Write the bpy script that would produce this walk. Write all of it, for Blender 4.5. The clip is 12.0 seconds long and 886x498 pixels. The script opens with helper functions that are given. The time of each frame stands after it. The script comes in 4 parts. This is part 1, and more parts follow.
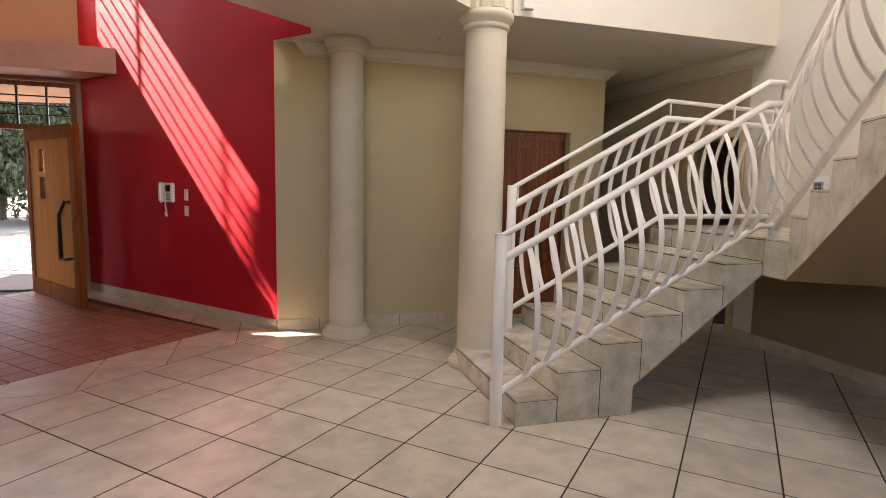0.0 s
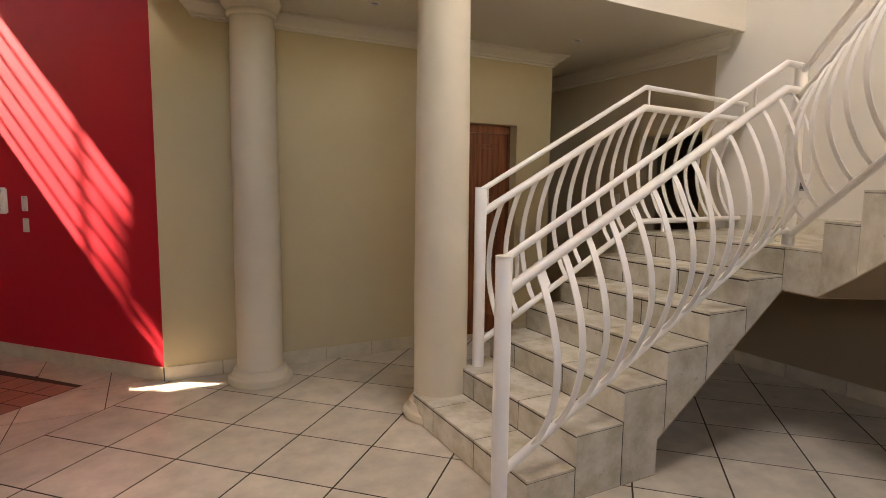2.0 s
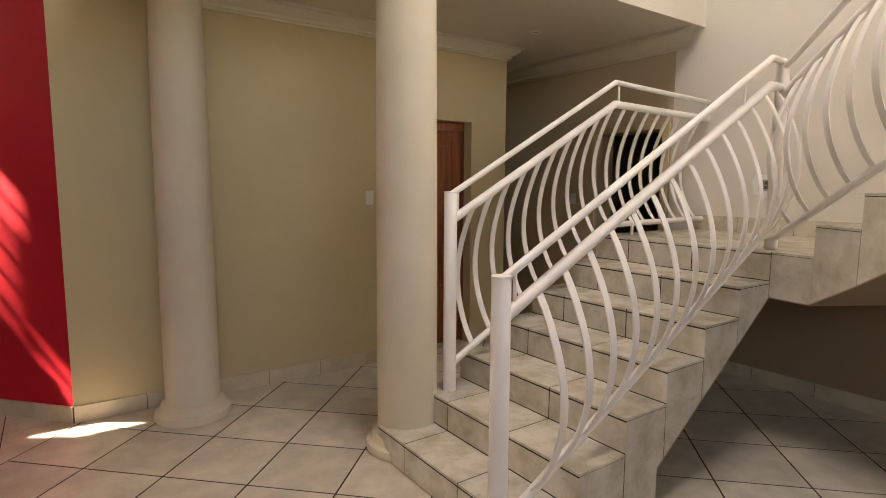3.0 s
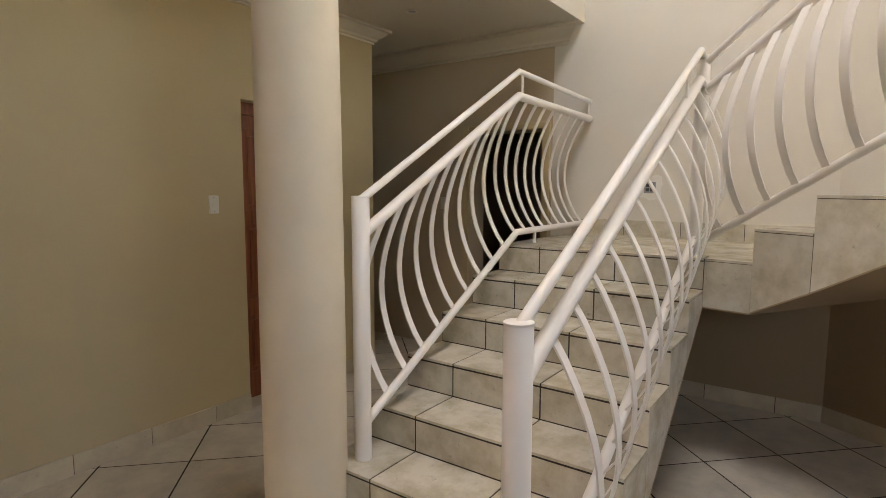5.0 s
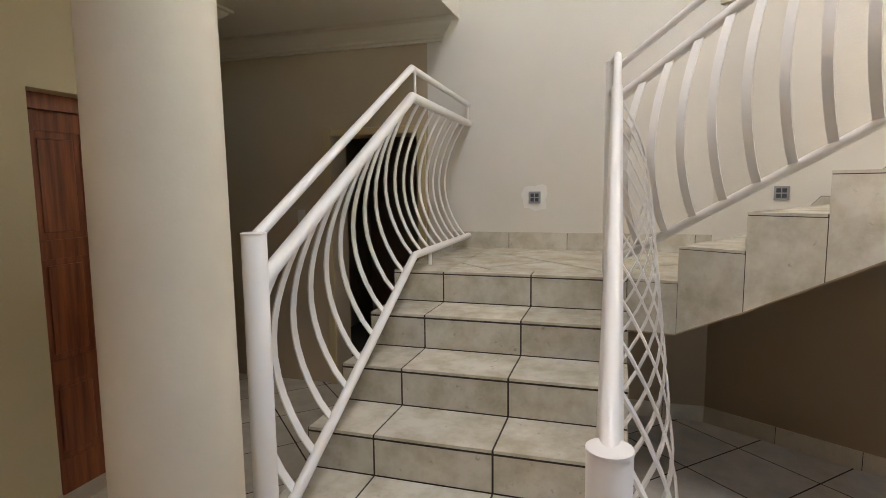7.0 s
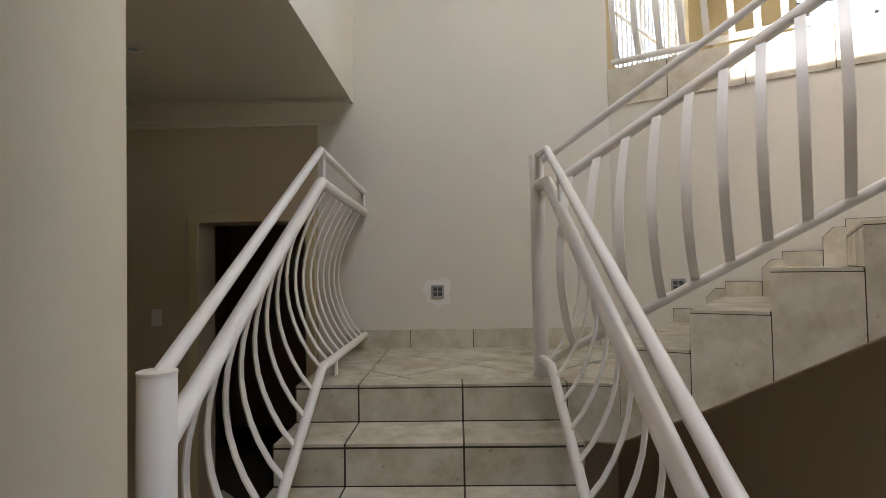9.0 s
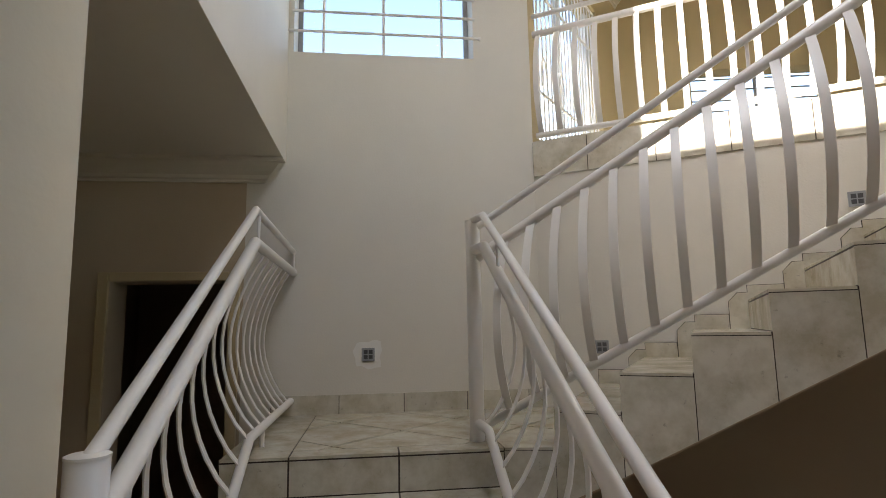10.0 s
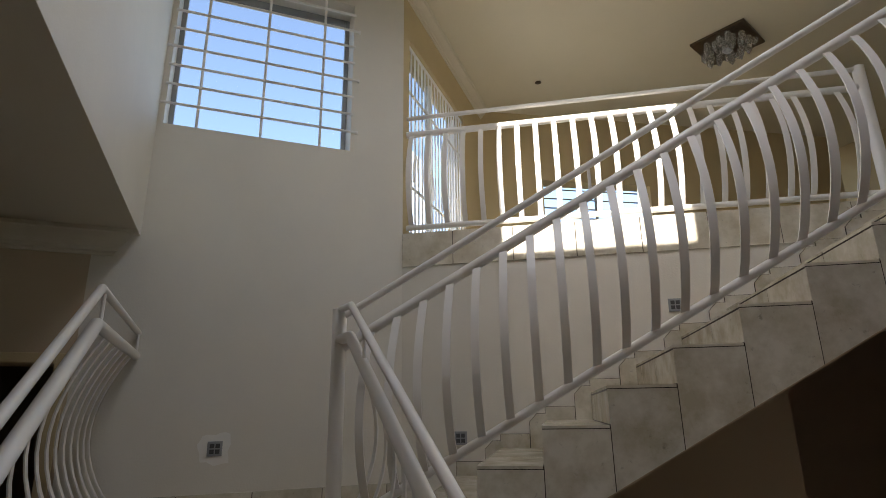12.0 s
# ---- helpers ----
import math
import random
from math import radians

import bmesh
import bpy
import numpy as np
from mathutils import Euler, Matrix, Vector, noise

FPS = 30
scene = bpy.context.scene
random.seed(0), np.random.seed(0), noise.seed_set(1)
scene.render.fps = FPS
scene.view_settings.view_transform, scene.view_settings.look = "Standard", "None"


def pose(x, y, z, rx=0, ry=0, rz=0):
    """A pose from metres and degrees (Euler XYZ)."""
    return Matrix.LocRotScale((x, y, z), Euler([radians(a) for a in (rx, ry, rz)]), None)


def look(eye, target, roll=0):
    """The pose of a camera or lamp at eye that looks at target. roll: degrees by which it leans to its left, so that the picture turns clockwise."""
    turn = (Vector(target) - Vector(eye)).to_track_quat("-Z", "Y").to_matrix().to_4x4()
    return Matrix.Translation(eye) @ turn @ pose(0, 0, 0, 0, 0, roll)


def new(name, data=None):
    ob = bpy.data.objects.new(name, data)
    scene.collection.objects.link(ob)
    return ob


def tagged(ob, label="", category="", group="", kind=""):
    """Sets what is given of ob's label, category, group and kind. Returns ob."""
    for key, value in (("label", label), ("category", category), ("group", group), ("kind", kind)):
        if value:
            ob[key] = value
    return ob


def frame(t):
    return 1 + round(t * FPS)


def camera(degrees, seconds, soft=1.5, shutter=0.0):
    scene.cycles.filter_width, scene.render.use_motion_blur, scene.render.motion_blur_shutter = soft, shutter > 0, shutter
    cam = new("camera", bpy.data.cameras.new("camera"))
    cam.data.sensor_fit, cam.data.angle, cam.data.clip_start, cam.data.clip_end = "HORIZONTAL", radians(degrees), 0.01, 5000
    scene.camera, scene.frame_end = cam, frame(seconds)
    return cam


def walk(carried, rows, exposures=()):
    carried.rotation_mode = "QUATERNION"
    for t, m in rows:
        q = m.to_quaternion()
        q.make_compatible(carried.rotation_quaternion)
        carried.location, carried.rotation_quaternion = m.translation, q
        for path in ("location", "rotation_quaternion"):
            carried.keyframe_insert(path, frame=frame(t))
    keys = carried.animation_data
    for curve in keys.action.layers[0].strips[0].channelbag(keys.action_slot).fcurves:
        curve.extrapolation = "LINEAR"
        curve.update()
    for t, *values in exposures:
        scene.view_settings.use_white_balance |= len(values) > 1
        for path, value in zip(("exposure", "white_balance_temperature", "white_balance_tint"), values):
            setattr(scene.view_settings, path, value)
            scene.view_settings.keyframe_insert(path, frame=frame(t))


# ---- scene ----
cam = camera(77.0, 12.0, soft=0.9)
EXPO = 3.34
PATH = [
    (0, (-0.255, 0.122, 1.486), (0.317, 2.026, 1.262), 1.2),
    (0.5, (-0.263, 0.430, 1.467), (0.381, 2.312, 1.254), 1.05),
    (1, (-0.292, 0.706, 1.478), (0.443, 2.554, 1.262), 0.95),
    (1.5, (-0.293, 0.968, 1.504), (0.538, 2.774, 1.281), 0.85),
    (2, (-0.320, 1.234, 1.500), (0.611, 2.990, 1.281), 0.65),
    (2.5, (-0.337, 1.484, 1.505), (0.704, 3.178, 1.279), 0.6),
    (3, (-0.302, 1.703, 1.542), (0.842, 3.327, 1.312), 0.3),
    (5, (-0.164, 2.610, 1.535), (1.453, 3.766, 1.320), 0.2),
    (5.5, (-0.120, 2.785, 1.555), (1.596, 3.790, 1.336), -0.2),
    (6, (-0.039, 2.952, 1.576), (1.753, 3.810, 1.348), -0.4),
    (6.5, (0.050, 3.107, 1.608), (1.900, 3.831, 1.372), -0.55),
    (8.5, (0.397, 3.580, 1.680), (2.389, 3.762, 1.648), -0.8),
    (9, (0.444, 3.668, 1.698), (2.442, 3.719, 1.771), -0.95),
    (9.5, (0.448, 3.724, 1.711), (2.437, 3.622, 1.887), -1.0),
    (10, (0.438, 3.762, 1.722), (2.404, 3.518, 1.998), -1.0),
    (10.5, (0.421, 3.782, 1.732), (2.353, 3.415, 2.097), -1.0),
    (11, (0.413, 3.796, 1.737), (2.302, 3.307, 2.179), -1.0),
    (11.5, (0.396, 3.798, 1.742), (2.237, 3.199, 2.244), -0.95),
    (12, (0.378, 3.796, 1.753), (2.168, 3.098, 2.309), -0.85),
]
walk(cam, [(t, look(eye, target, roll)) for t, eye, target, roll in PATH],
     [(0, EXPO + 0.1, 7500, 20), (1.5, EXPO, 7900, 20), (3, EXPO, 8100, 19), (5.5, EXPO, 7300, 14), (7, EXPO, 6900, 13), (8.5, EXPO - 0.45, 6850, 13), (9.5, EXPO - 0.85, 6750, 12), (10.5, EXPO - 1.15, 6700, 12), (12, EXPO - 1.7, 6600, 12)])

# ---- light ----
SUN_WAY = Vector((0.85, -0.53, -0.76)).normalized()
world = bpy.data.worlds.new("sky")
scene.world = world
world.use_nodes = True
wn = world.node_tree
sky = wn.nodes.new("ShaderNodeTexSky")
sky.sky_type, sky.sun_disc = "NISHITA", False
sky.sun_elevation, sky.sun_rotation = radians(37.2), math.atan2(-0.85, 0.53)
wn.links.new(sky.outputs[0], wn.nodes["Background"].inputs[0])
wn.nodes["Background"].inputs[1].default_value = 0.15
sun = bpy.data.lights.new("sun", "SUN")
sun.energy, sun.angle, sun.color = 5.0, radians(0.5), (1.0, 0.95, 0.88)
new("sun", sun).matrix_world = look((0, 0, 12), Vector((0, 0, 12)) + SUN_WAY)


def opening_light(place, target, w, h, power, color):
    lamp = bpy.data.lights.new("opening_light", "AREA")
    lamp.shape, lamp.size, lamp.size_y, lamp.energy, lamp.color = "RECTANGLE", w, h, power, color
    new("opening_light", lamp).matrix_world = look(place, target)


# fill lamps: unseen hall windows behind the walker, added roof opening, gallery glass door
opening_light((-1.6, -4.05, 3.9), (-1.0, 0, 3.0), 4.6, 2.0, 2.8, (1.0, 0.82, 0.58))
opening_light((1.32, 2.78, 5.45), (1.32, 2.781, 0), 1.2, 1.0, 8.0, (0.97, 0.97, 0.96))
opening_light((4.95, 2.10, 4.0), (3.6, 0.6, 3.2), 1.3, 1.5, 2.2, (0.95, 0.97, 1.0))


# ---- materials ----
def mat(name, color, rough=0.6, vary=0.06, scale=6.0, bump=0.0, bump_scale=60.0, metal=0.0, per_object=0.0, stretch=None, second=None, second_amount=0.3, spec=0.5, specks=0.0):
    m = bpy.data.materials.new(name)
    m.use_nodes = True
    nt = m.node_tree
    b = nt.nodes["Principled BSDF"]
    b.inputs["Roughness"].default_value, b.inputs["Metallic"].default_value = rough, metal
    b.inputs["Specular IOR Level"].default_value = spec
    geo = nt.nodes.new("ShaderNodeNewGeometry")
    big = nt.nodes.new("ShaderNodeTexNoise")
    big.inputs["Scale"].default_value, big.inputs["Detail"].default_value, big.inputs["Roughness"].default_value = scale, 6.0, 0.62
    where = geo.outputs["Position"]
    if stretch:
        mul = nt.nodes.new("ShaderNodeVectorMath")
        mul.operation = "MULTIPLY"
        mul.inputs[1].default_value = stretch
        nt.links.new(where, mul.inputs[0])
        where = mul.outputs[0]
    nt.links.new(where, big.inputs["Vector"])
    ramp = nt.nodes.new("ShaderNodeValToRGB")
    c = Vector(color)
    other = Vector(second) if second else c * (1 - vary * 3)
    ramp.color_ramp.elements[0].position, ramp.color_ramp.elements[1].position = 0.33, 0.62
    ramp.color_ramp.elements[0].color = (*(c * (1 - second_amount) + other * second_amount), 1)
    ramp.color_ramp.elements[1].color = (*(c * (1 + vary)), 1)
    nt.links.new(big.outputs["Fac"], ramp.inputs[0])
    out = ramp.outputs[0]
    if specks:
        grit = nt.nodes.new("ShaderNodeTexNoise")
        grit.inputs["Scale"].default_value, grit.inputs["Detail"].default_value, grit.inputs["Roughness"].default_value = 26.0, 5.0, 0.7
        nt.links.new(where, grit.inputs["Vector"])
        cut = nt.nodes.new("ShaderNodeMapRange")
        cut.inputs["From Min"].default_value, cut.inputs["From Max"].default_value = 0.62, 0.72
        cut.inputs["To Min"].default_value, cut.inputs["To Max"].default_value = 1.0, 1.0 - specks
        nt.links.new(grit.outputs["Fac"], cut.inputs["Value"])
        dirt = nt.nodes.new("ShaderNodeVectorMath")
        dirt.operation = "SCALE"
        nt.links.new(out, dirt.inputs[0])
        nt.links.new(cut.outputs[0], dirt.inputs["Scale"])
        out = dirt.outputs[0]
    if per_object:
        info = nt.nodes.new("ShaderNodeObjectInfo")
        hsv = nt.nodes.new("ShaderNodeHueSaturation")
        r = nt.nodes.new("ShaderNodeMapRange")
        r.inputs["To Min"].default_value, r.inputs["To Max"].default_value = 1 - per_object, 1 + per_object
        nt.links.new(info.outputs["Random"], r.inputs["Value"])
        nt.links.new(r.outputs[0], hsv.inputs["Value"])
        nt.links.new(out, hsv.inputs["Color"])
        out = hsv.outputs[0]
    nt.links.new(out, b.inputs["Base Color"])
    if bump:
        fine = nt.nodes.new("ShaderNodeTexNoise")
        fine.inputs["Scale"].default_value, fine.inputs["Detail"].default_value = bump_scale, 4.0
        nt.links.new(geo.outputs["Position"], fine.inputs["Vector"])
        bm_ = nt.nodes.new("ShaderNodeBump")
        bm_.inputs["Strength"].default_value, bm_.inputs["Distance"].default_value = bump, 0.004
        nt.links.new(fine.outputs["Fac"], bm_.inputs["Height"])
        nt.links.new(bm_.outputs[0], b.inputs["Normal"])
        rr = nt.nodes.new("ShaderNodeMapRange")
        rr.inputs["To Min"].default_value, rr.inputs["To Max"].default_value = max(0.03, rough - 0.02), min(1.0, rough + 0.04)
        nt.links.new(big.outputs["Fac"], rr.inputs["Value"])
        nt.links.new(rr.outputs[0], b.inputs["Roughness"])
    return m


M_CREAM = mat("cream_paint", (0.56, 0.455, 0.27), 0.62, 0.03, 1.6, 0.25, 90)
M_WHITE_WALL = mat("off_white_paint", (0.74, 0.70, 0.62), 0.6, 0.03, 1.4, 0.25, 90)
M_RED = mat("red_paint", (0.50, 0.016, 0.028), 0.6, 0.05, 1.5, 0.25, 90, spec=0.16)
M_CEIL = mat("ceiling_paint", (0.71, 0.66, 0.55), 0.75, 0.02, 1.2, 0.15, 60)
M_CEIL2 = mat("cream_ceiling_paint", (0.70, 0.64, 0.50), 0.75, 0.02, 1.2, 0.15, 60)
# peach holds the warm bounced light on the entrance wall in its colour
M_PEACH = mat("warm_bounce_peach_paint", (0.43, 0.255, 0.165), 0.6, 0.03, 1.5, 0.2, 90)
# peach tile, tinted pinker for light bounced off the red wall
M_LEDGE = mat("red_bounce_peach_tile", (0.56, 0.31, 0.24), 0.45, 0.06, 7.0, 0.1, 40, per_object=0.05)
# cream paint browned to carry the shade under landing and flights
M_STAIR_SHADE = mat("shaded_tan_paint", (0.32, 0.23, 0.138), 0.62, 0.03, 1.6, 0.2, 90)
# the landing wall's off-white, browned to hold the passage's shade
M_PASS_SHADE = mat("shaded_passage_paint", (0.54, 0.435, 0.305), 0.62, 0.03, 1.6, 0.2, 90)
M_COL = mat("column_plaster", (0.655, 0.58, 0.45), 0.6, 0.04, 3.0, 0.12, 70)
M_TILE = mat("glazed_floor_tile", (0.59, 0.525, 0.425), 0.28, 0.07, 5.0, 0.05, 30, per_object=0.09, second=(0.36, 0.33, 0.27), second_amount=0.55, specks=0.22)
M_STAIR = mat("glazed_stair_tile", (0.615, 0.575, 0.485), 0.2, 0.09, 7.0, 0.08, 40, per_object=0.09, second=(0.38, 0.32, 0.195), second_amount=0.6, spec=0.7, specks=0.35)
M_SKIRT = mat("skirting_tile", (0.57, 0.49, 0.36), 0.34, 0.08, 6.0, 0.1, 40, per_object=0.06, second=(0.42, 0.36, 0.26), second_amount=0.5, specks=0.2)
M_GROUT = mat("brown_grout", (0.045, 0.033, 0.024), 0.9, 0.1, 30)
M_TERRA = mat("terracotta_tile", (0.30, 0.12, 0.075), 0.42, 0.12, 9.0, 0.2, 60, per_object=0.16)
M_RAIL = mat("white_enamel", (0.82, 0.79, 0.75), 0.3, 0.012, 9.0, 0.05, 35)
M_WOOD = mat("dark_wood", (0.27, 0.078, 0.026), 0.34, 0.25, 24, 0.2, 120, stretch=(1, 1, 0.06), second=(0.10, 0.024, 0.01), second_amount=0.8)
M_WOOD_L = mat("honey_wood", (0.38, 0.155, 0.035), 0.8, 0.1, 20, 0.15, 120, stretch=(1, 1, 0.06), second=(0.29, 0.11, 0.022), second_amount=0.6, spec=0.02)
M_WOOD_M = mat("red_brown_wood", (0.20, 0.062, 0.018), 0.8, 0.12, 20, 0.15, 120, stretch=(1, 1, 0.06), second=(0.13, 0.038, 0.011), second_amount=0.6, spec=0.02)
M_DARK = mat("dark_metal", (0.025, 0.022, 0.02), 0.4, 0.1, 20, metal=0.6)
M_PLASTIC = mat("white_plastic", (0.75, 0.73, 0.68), 0.35, 0.02, 20)
M_GREY = mat("grey_plastic", (0.32, 0.33, 0.34), 0.3, 0.05, 20)
M_LENS = mat("smoked_lens", (0.09, 0.09, 0.095), 0.25, 0.02, 20)
M_BLACK = mat("black_screen", (0.02, 0.02, 0.022), 0.15, 0.02, 20)
M_PATCH = mat("fresh_plaster", (0.84, 0.82, 0.77), 0.7, 0.02, 20)
M_PAVE = mat("sunlit_paving", (0.15, 0.125, 0.10), 0.85, 0.1, 2.0, 0.4, 30)
M_LEAF = mat("foliage", (0.04, 0.055, 0.02), 0.6, 0.25, 3.0)
M_BARK = mat("bark", (0.12, 0.09, 0.06), 0.9, 0.2, 12, 0.5, 40)
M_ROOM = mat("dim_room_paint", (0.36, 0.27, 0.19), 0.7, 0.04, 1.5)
M_BRONZE = mat("bronze_mirror", (0.10, 0.07, 0.045), 0.3, 0.2, 9, metal=0.7)
M_CRYSTAL = bpy.data.materials.new("crystal")
M_CRYSTAL.use_nodes = True
cb = M_CRYSTAL.node_tree.nodes["Principled BSDF"]
cb.inputs["Transmission Weight"].default_value, cb.inputs["Roughness"].default_value, cb.inputs["Base Color"].default_value = 0.8, 0.08, (0.8, 0.8, 0.78, 1)
M_GLASS = bpy.data.materials.new("window_glass")
M_GLASS.use_nodes = True
gb = M_GLASS.node_tree.nodes["Principled BSDF"]
gb.inputs["Transmission Weight"].default_value, gb.inputs["Roughness"].default_value, gb.inputs["IOR"].default_value = 1.0, 0.0, 1.02


# ---- building helpers ----
def empty(name, at, label="", category="", group="", kind=""):
    ob = new(name)
    ob.location = at
    return tagged(ob, label, category, group, kind)


def world_at(ob):
    p = Vector(ob.location)
    while ob.parent:
        ob = ob.parent
        p += Vector(ob.location)
    return p


def part(name, bm, material, parent=None, label="", smooth=False):
    """Links a bmesh in world places as one mesh object, under a thing or a part."""
    me = bpy.data.meshes.new(name)
    bmesh.ops.recalc_face_normals(bm, faces=bm.faces[:])
    centre = sum((v.co for v in bm.verts), Vector()) / max(1, len(bm.verts))
    for v in bm.verts:
        v.co -= centre
    for f in bm.faces:
        f.smooth = smooth
    bm.to_mesh(me)
    bm.free()
    if smooth:
        me.set_sharp_from_angle(angle=radians(40))
    me.materials.append(material)
    ob = new(name, me)
    ob.location = centre - (world_at(parent) if parent else Vector())
    ob.parent = parent
    return tagged(ob, label)


def thing(name, bm, material, label="", category="", kind="", smooth=False, group=""):
    return tagged(part(name, bm, material, None, "", smooth), label, category, group, kind)


def bm_box(lo, hi, bm=None, bevel=0.0):
    bm = bm or bmesh.new()
    m = Matrix.LocRotScale((Vector(lo) + Vector(hi)) / 2, None, Vector(hi) - Vector(lo))
    made = bmesh.ops.create_cube(bm, size=1, matrix=m)
    if bevel:
        edges = list({e for v in made["verts"] for e in v.link_edges})
        bmesh.ops.bevel(bm, geom=edges, offset=bevel, segments=2, affect="EDGES", profile=0.5)
    return bm


def bm_prism(points, z0, z1, bm=None):
    """A flat outline (x, y) raised from z0 to z1."""
    bm = bm or bmesh.new()
    low = [bm.verts.new((x, y, z0)) for x, y in points]
    f = bm.faces.new(low)
    up = bmesh.ops.extrude_face_region(bm, geom=[f])["geom"]
    for v in up:
        if isinstance(v, bmesh.types.BMVert):
            v.co.z = z1
    return bm


def bm_hull_quad(corners, push, bm=None):
    """A flat outline in space, thickened by the vector push."""
    bm = bm or bmesh.new()
    vs = [bm.verts.new(c) for c in corners]
    ws = [bm.verts.new(Vector(c) + Vector(push)) for c in corners]
    n = len(vs)
    bm.faces.new(vs)
    bm.faces.new(ws[::-1])
    for i in range(n):
        bm.faces.new((vs[i], ws[i], ws[(i + 1) % n], vs[(i + 1) % n]))
    return bm


def bm_sweep(path, ring, bm=None, up=Vector((0, 0, 1)), caps=True):
    """Sweeps a ring of (side, up) pairs along a path of points, with mitred bends."""
    bm = bm or bmesh.new()
    pts = [Vector(p) for p in path]
    rows = []
    for i, p in enumerate(pts):
        a = (pts[i] - pts[i - 1]).normalized() if i else (pts[1] - pts[0]).normalized()
        b = (pts[i + 1] - pts[i]).normalized() if i < len(pts) - 1 else a
        t = (a + b).normalized()
        side = t.cross(up)
        side = side.normalized() if side.length > 1e-4 else Vector((1, 0, 0))
        top = side.cross(t).normalized()
        grow = 1 / max(0.5, math.sqrt((1 + a.dot(b)) / 2))
        rows.append([bm.verts.new(p + side * u * (grow if abs(a.z - b.z) < 1e-3 else 1) + top * v * (1 if abs(a.z - b.z) < 1e-3 else grow)) for u, v in ring])
    n = len(ring)
    for r0, r1 in zip(rows, rows[1:]):
        for j in range(n):
            bm.faces.new((r0[j], r0[(j + 1) % n], r1[(j + 1) % n], r1[j]))
    if caps:
        bm.faces.new(rows[0][::-1])
        bm.faces.new(rows[-1])
    return bm


def circle(r, n=14):
    return [(r * math.cos(2 * math.pi * i / n), r * math.sin(2 * math.pi * i / n)) for i in range(n)]


def bm_lathe(x, y, profile, n=48, bm=None):
    """Turns a profile of (radius, z) round the upright line through x, y."""
    bm = bm or bmesh.new()
    rows = [[bm.verts.new((x + r * math.cos(2 * math.pi * i / n), y + r * math.sin(2 * math.pi * i / n), z)) for i in range(n)] for r, z in profile]
    for r0, r1 in zip(rows, rows[1:]):
        for j in range(n):
            bm.faces.new((r0[j], r0[(j + 1) % n], r1[(j + 1) % n], r1[j]))
    bm.faces.new(rows[0][::-1])
    bm.faces.new(rows[-1])
    return bm


def bm_wall(p, q, z0, z1, thick, holes=()):
    """A wall whose inner face runs from p to q; thick > 0 lies on the left of that line. Holes: (a0, a1, z0, z1) along it."""
    p, q = Vector((*p, 0)), Vector((*q, 0))
    way, length = (q - p).normalized(), (q - p).length
    left = Vector((-way.y, way.x, 0))
    xs = sorted({0.0, length, *[min(max(h[i], 0), length) for h in holes for i in (0, 1)]})
    zs = sorted({z0, z1, *[min(max(h[i], z0), z1) for h in holes for i in (2, 3)]})
    bm, grid = bmesh.new(), {}

    def vert(i, j):
        if (i, j) not in grid:
            grid[i, j] = bm.verts.new(p + way * xs[i] + Vector((0, 0, zs[j])))
        return grid[i, j]

    faces = []
    for i in range(len(xs) - 1):
        for j in range(len(zs) - 1):
            a, z = (xs[i] + xs[i + 1]) / 2, (zs[j] + zs[j + 1]) / 2
            if not any(h[0] < a < h[1] and h[2] < z < h[3] for h in holes):
                faces.append(bm.faces.new((vert(i, j), vert(i + 1, j), vert(i + 1, j + 1), vert(i, j + 1))))
    up = bmesh.ops.extrude_face_region(bm, geom=faces)["geom"]
    for v in up:
        if isinstance(v, bmesh.types.BMVert):
            v.co += left * thick
    return bm


def bm_slab(xs, ys, z0, z1, hole):
    """A slab over the cells of xs and ys, without the one cell named by hole."""
    bm, grid, faces = bmesh.new(), {}, []

    def vert(i, j):
        if (i, j) not in grid:
            grid[i, j] = bm.verts.new((xs[i], ys[j], z0))
        return grid[i, j]

    for i in range(len(xs) - 1):
        for j in range(len(ys) - 1):
            if (i, j) != hole:
                faces.append(bm.faces.new((vert(i, j), vert(i + 1, j), vert(i + 1, j + 1), vert(i, j + 1))))
    for v in bmesh.ops.extrude_face_region(bm, geom=faces)["geom"]:
        if isinstance(v, bmesh.types.BMVert):
            v.co.z = z1
    return bm


def clipped(poly, cuts):
    """A convex outline cut by half planes (point, normal): the side to which the normal points is kept."""
    for p, n in cuts:
        out = []
        for i, a in enumerate(poly):
            b = poly[(i + 1) % len(poly)]
            da, db = (a - p).dot(n), (b - p).dot(n)
            if da >= 0:
                out.append(a)
            if da * db < 0:
                out.append(a.lerp(b, da / (da - db)))
        poly = out
        if len(poly) < 3:
            return []
    return poly


def area(poly):
    return abs(sum(a.x * b.y - a.y * b.x for a, b in zip(poly, poly[1:] + poly[:1]))) / 2


def structure(name, bm, material, label, smooth=False):
    return thing(name, bm, material, label, name.split("_")[0], "structure", smooth)


# ---- plan ----
H = 0.168
STEP_X = [1.16, 1.445, 1.75, 2.05, 2.36, 2.68, 3.0]
Y_RIGHT, Y_LEFT, Y_NICHE = 3.18, 4.42, 5.88
LAND, UPPER, CEIL, ROOF = 7 * H, 18 * H, 2.84, 5.3
X_LAND = 4.2
CORNER = Vector((4.2, 2.63))
DOWN = Vector((-0.53, -0.848)).normalized()
ACROSS = Vector((-DOWN.y, DOWN.x)) * 1.0
U0 = Vector((2.962, 2.956))
TREAD2, WIDE2 = 0.2966, 1.2
RED0, RED_WAY = Vector((-0.26, 5.88)), Vector((-0.667, 0.745)).normalized()
FAC0, FAC_WAY = RED0 + RED_WAY * 3.6, Vector((-1.0, 0.0))


def flat(v, z):
    return (v.x, v.y, z)


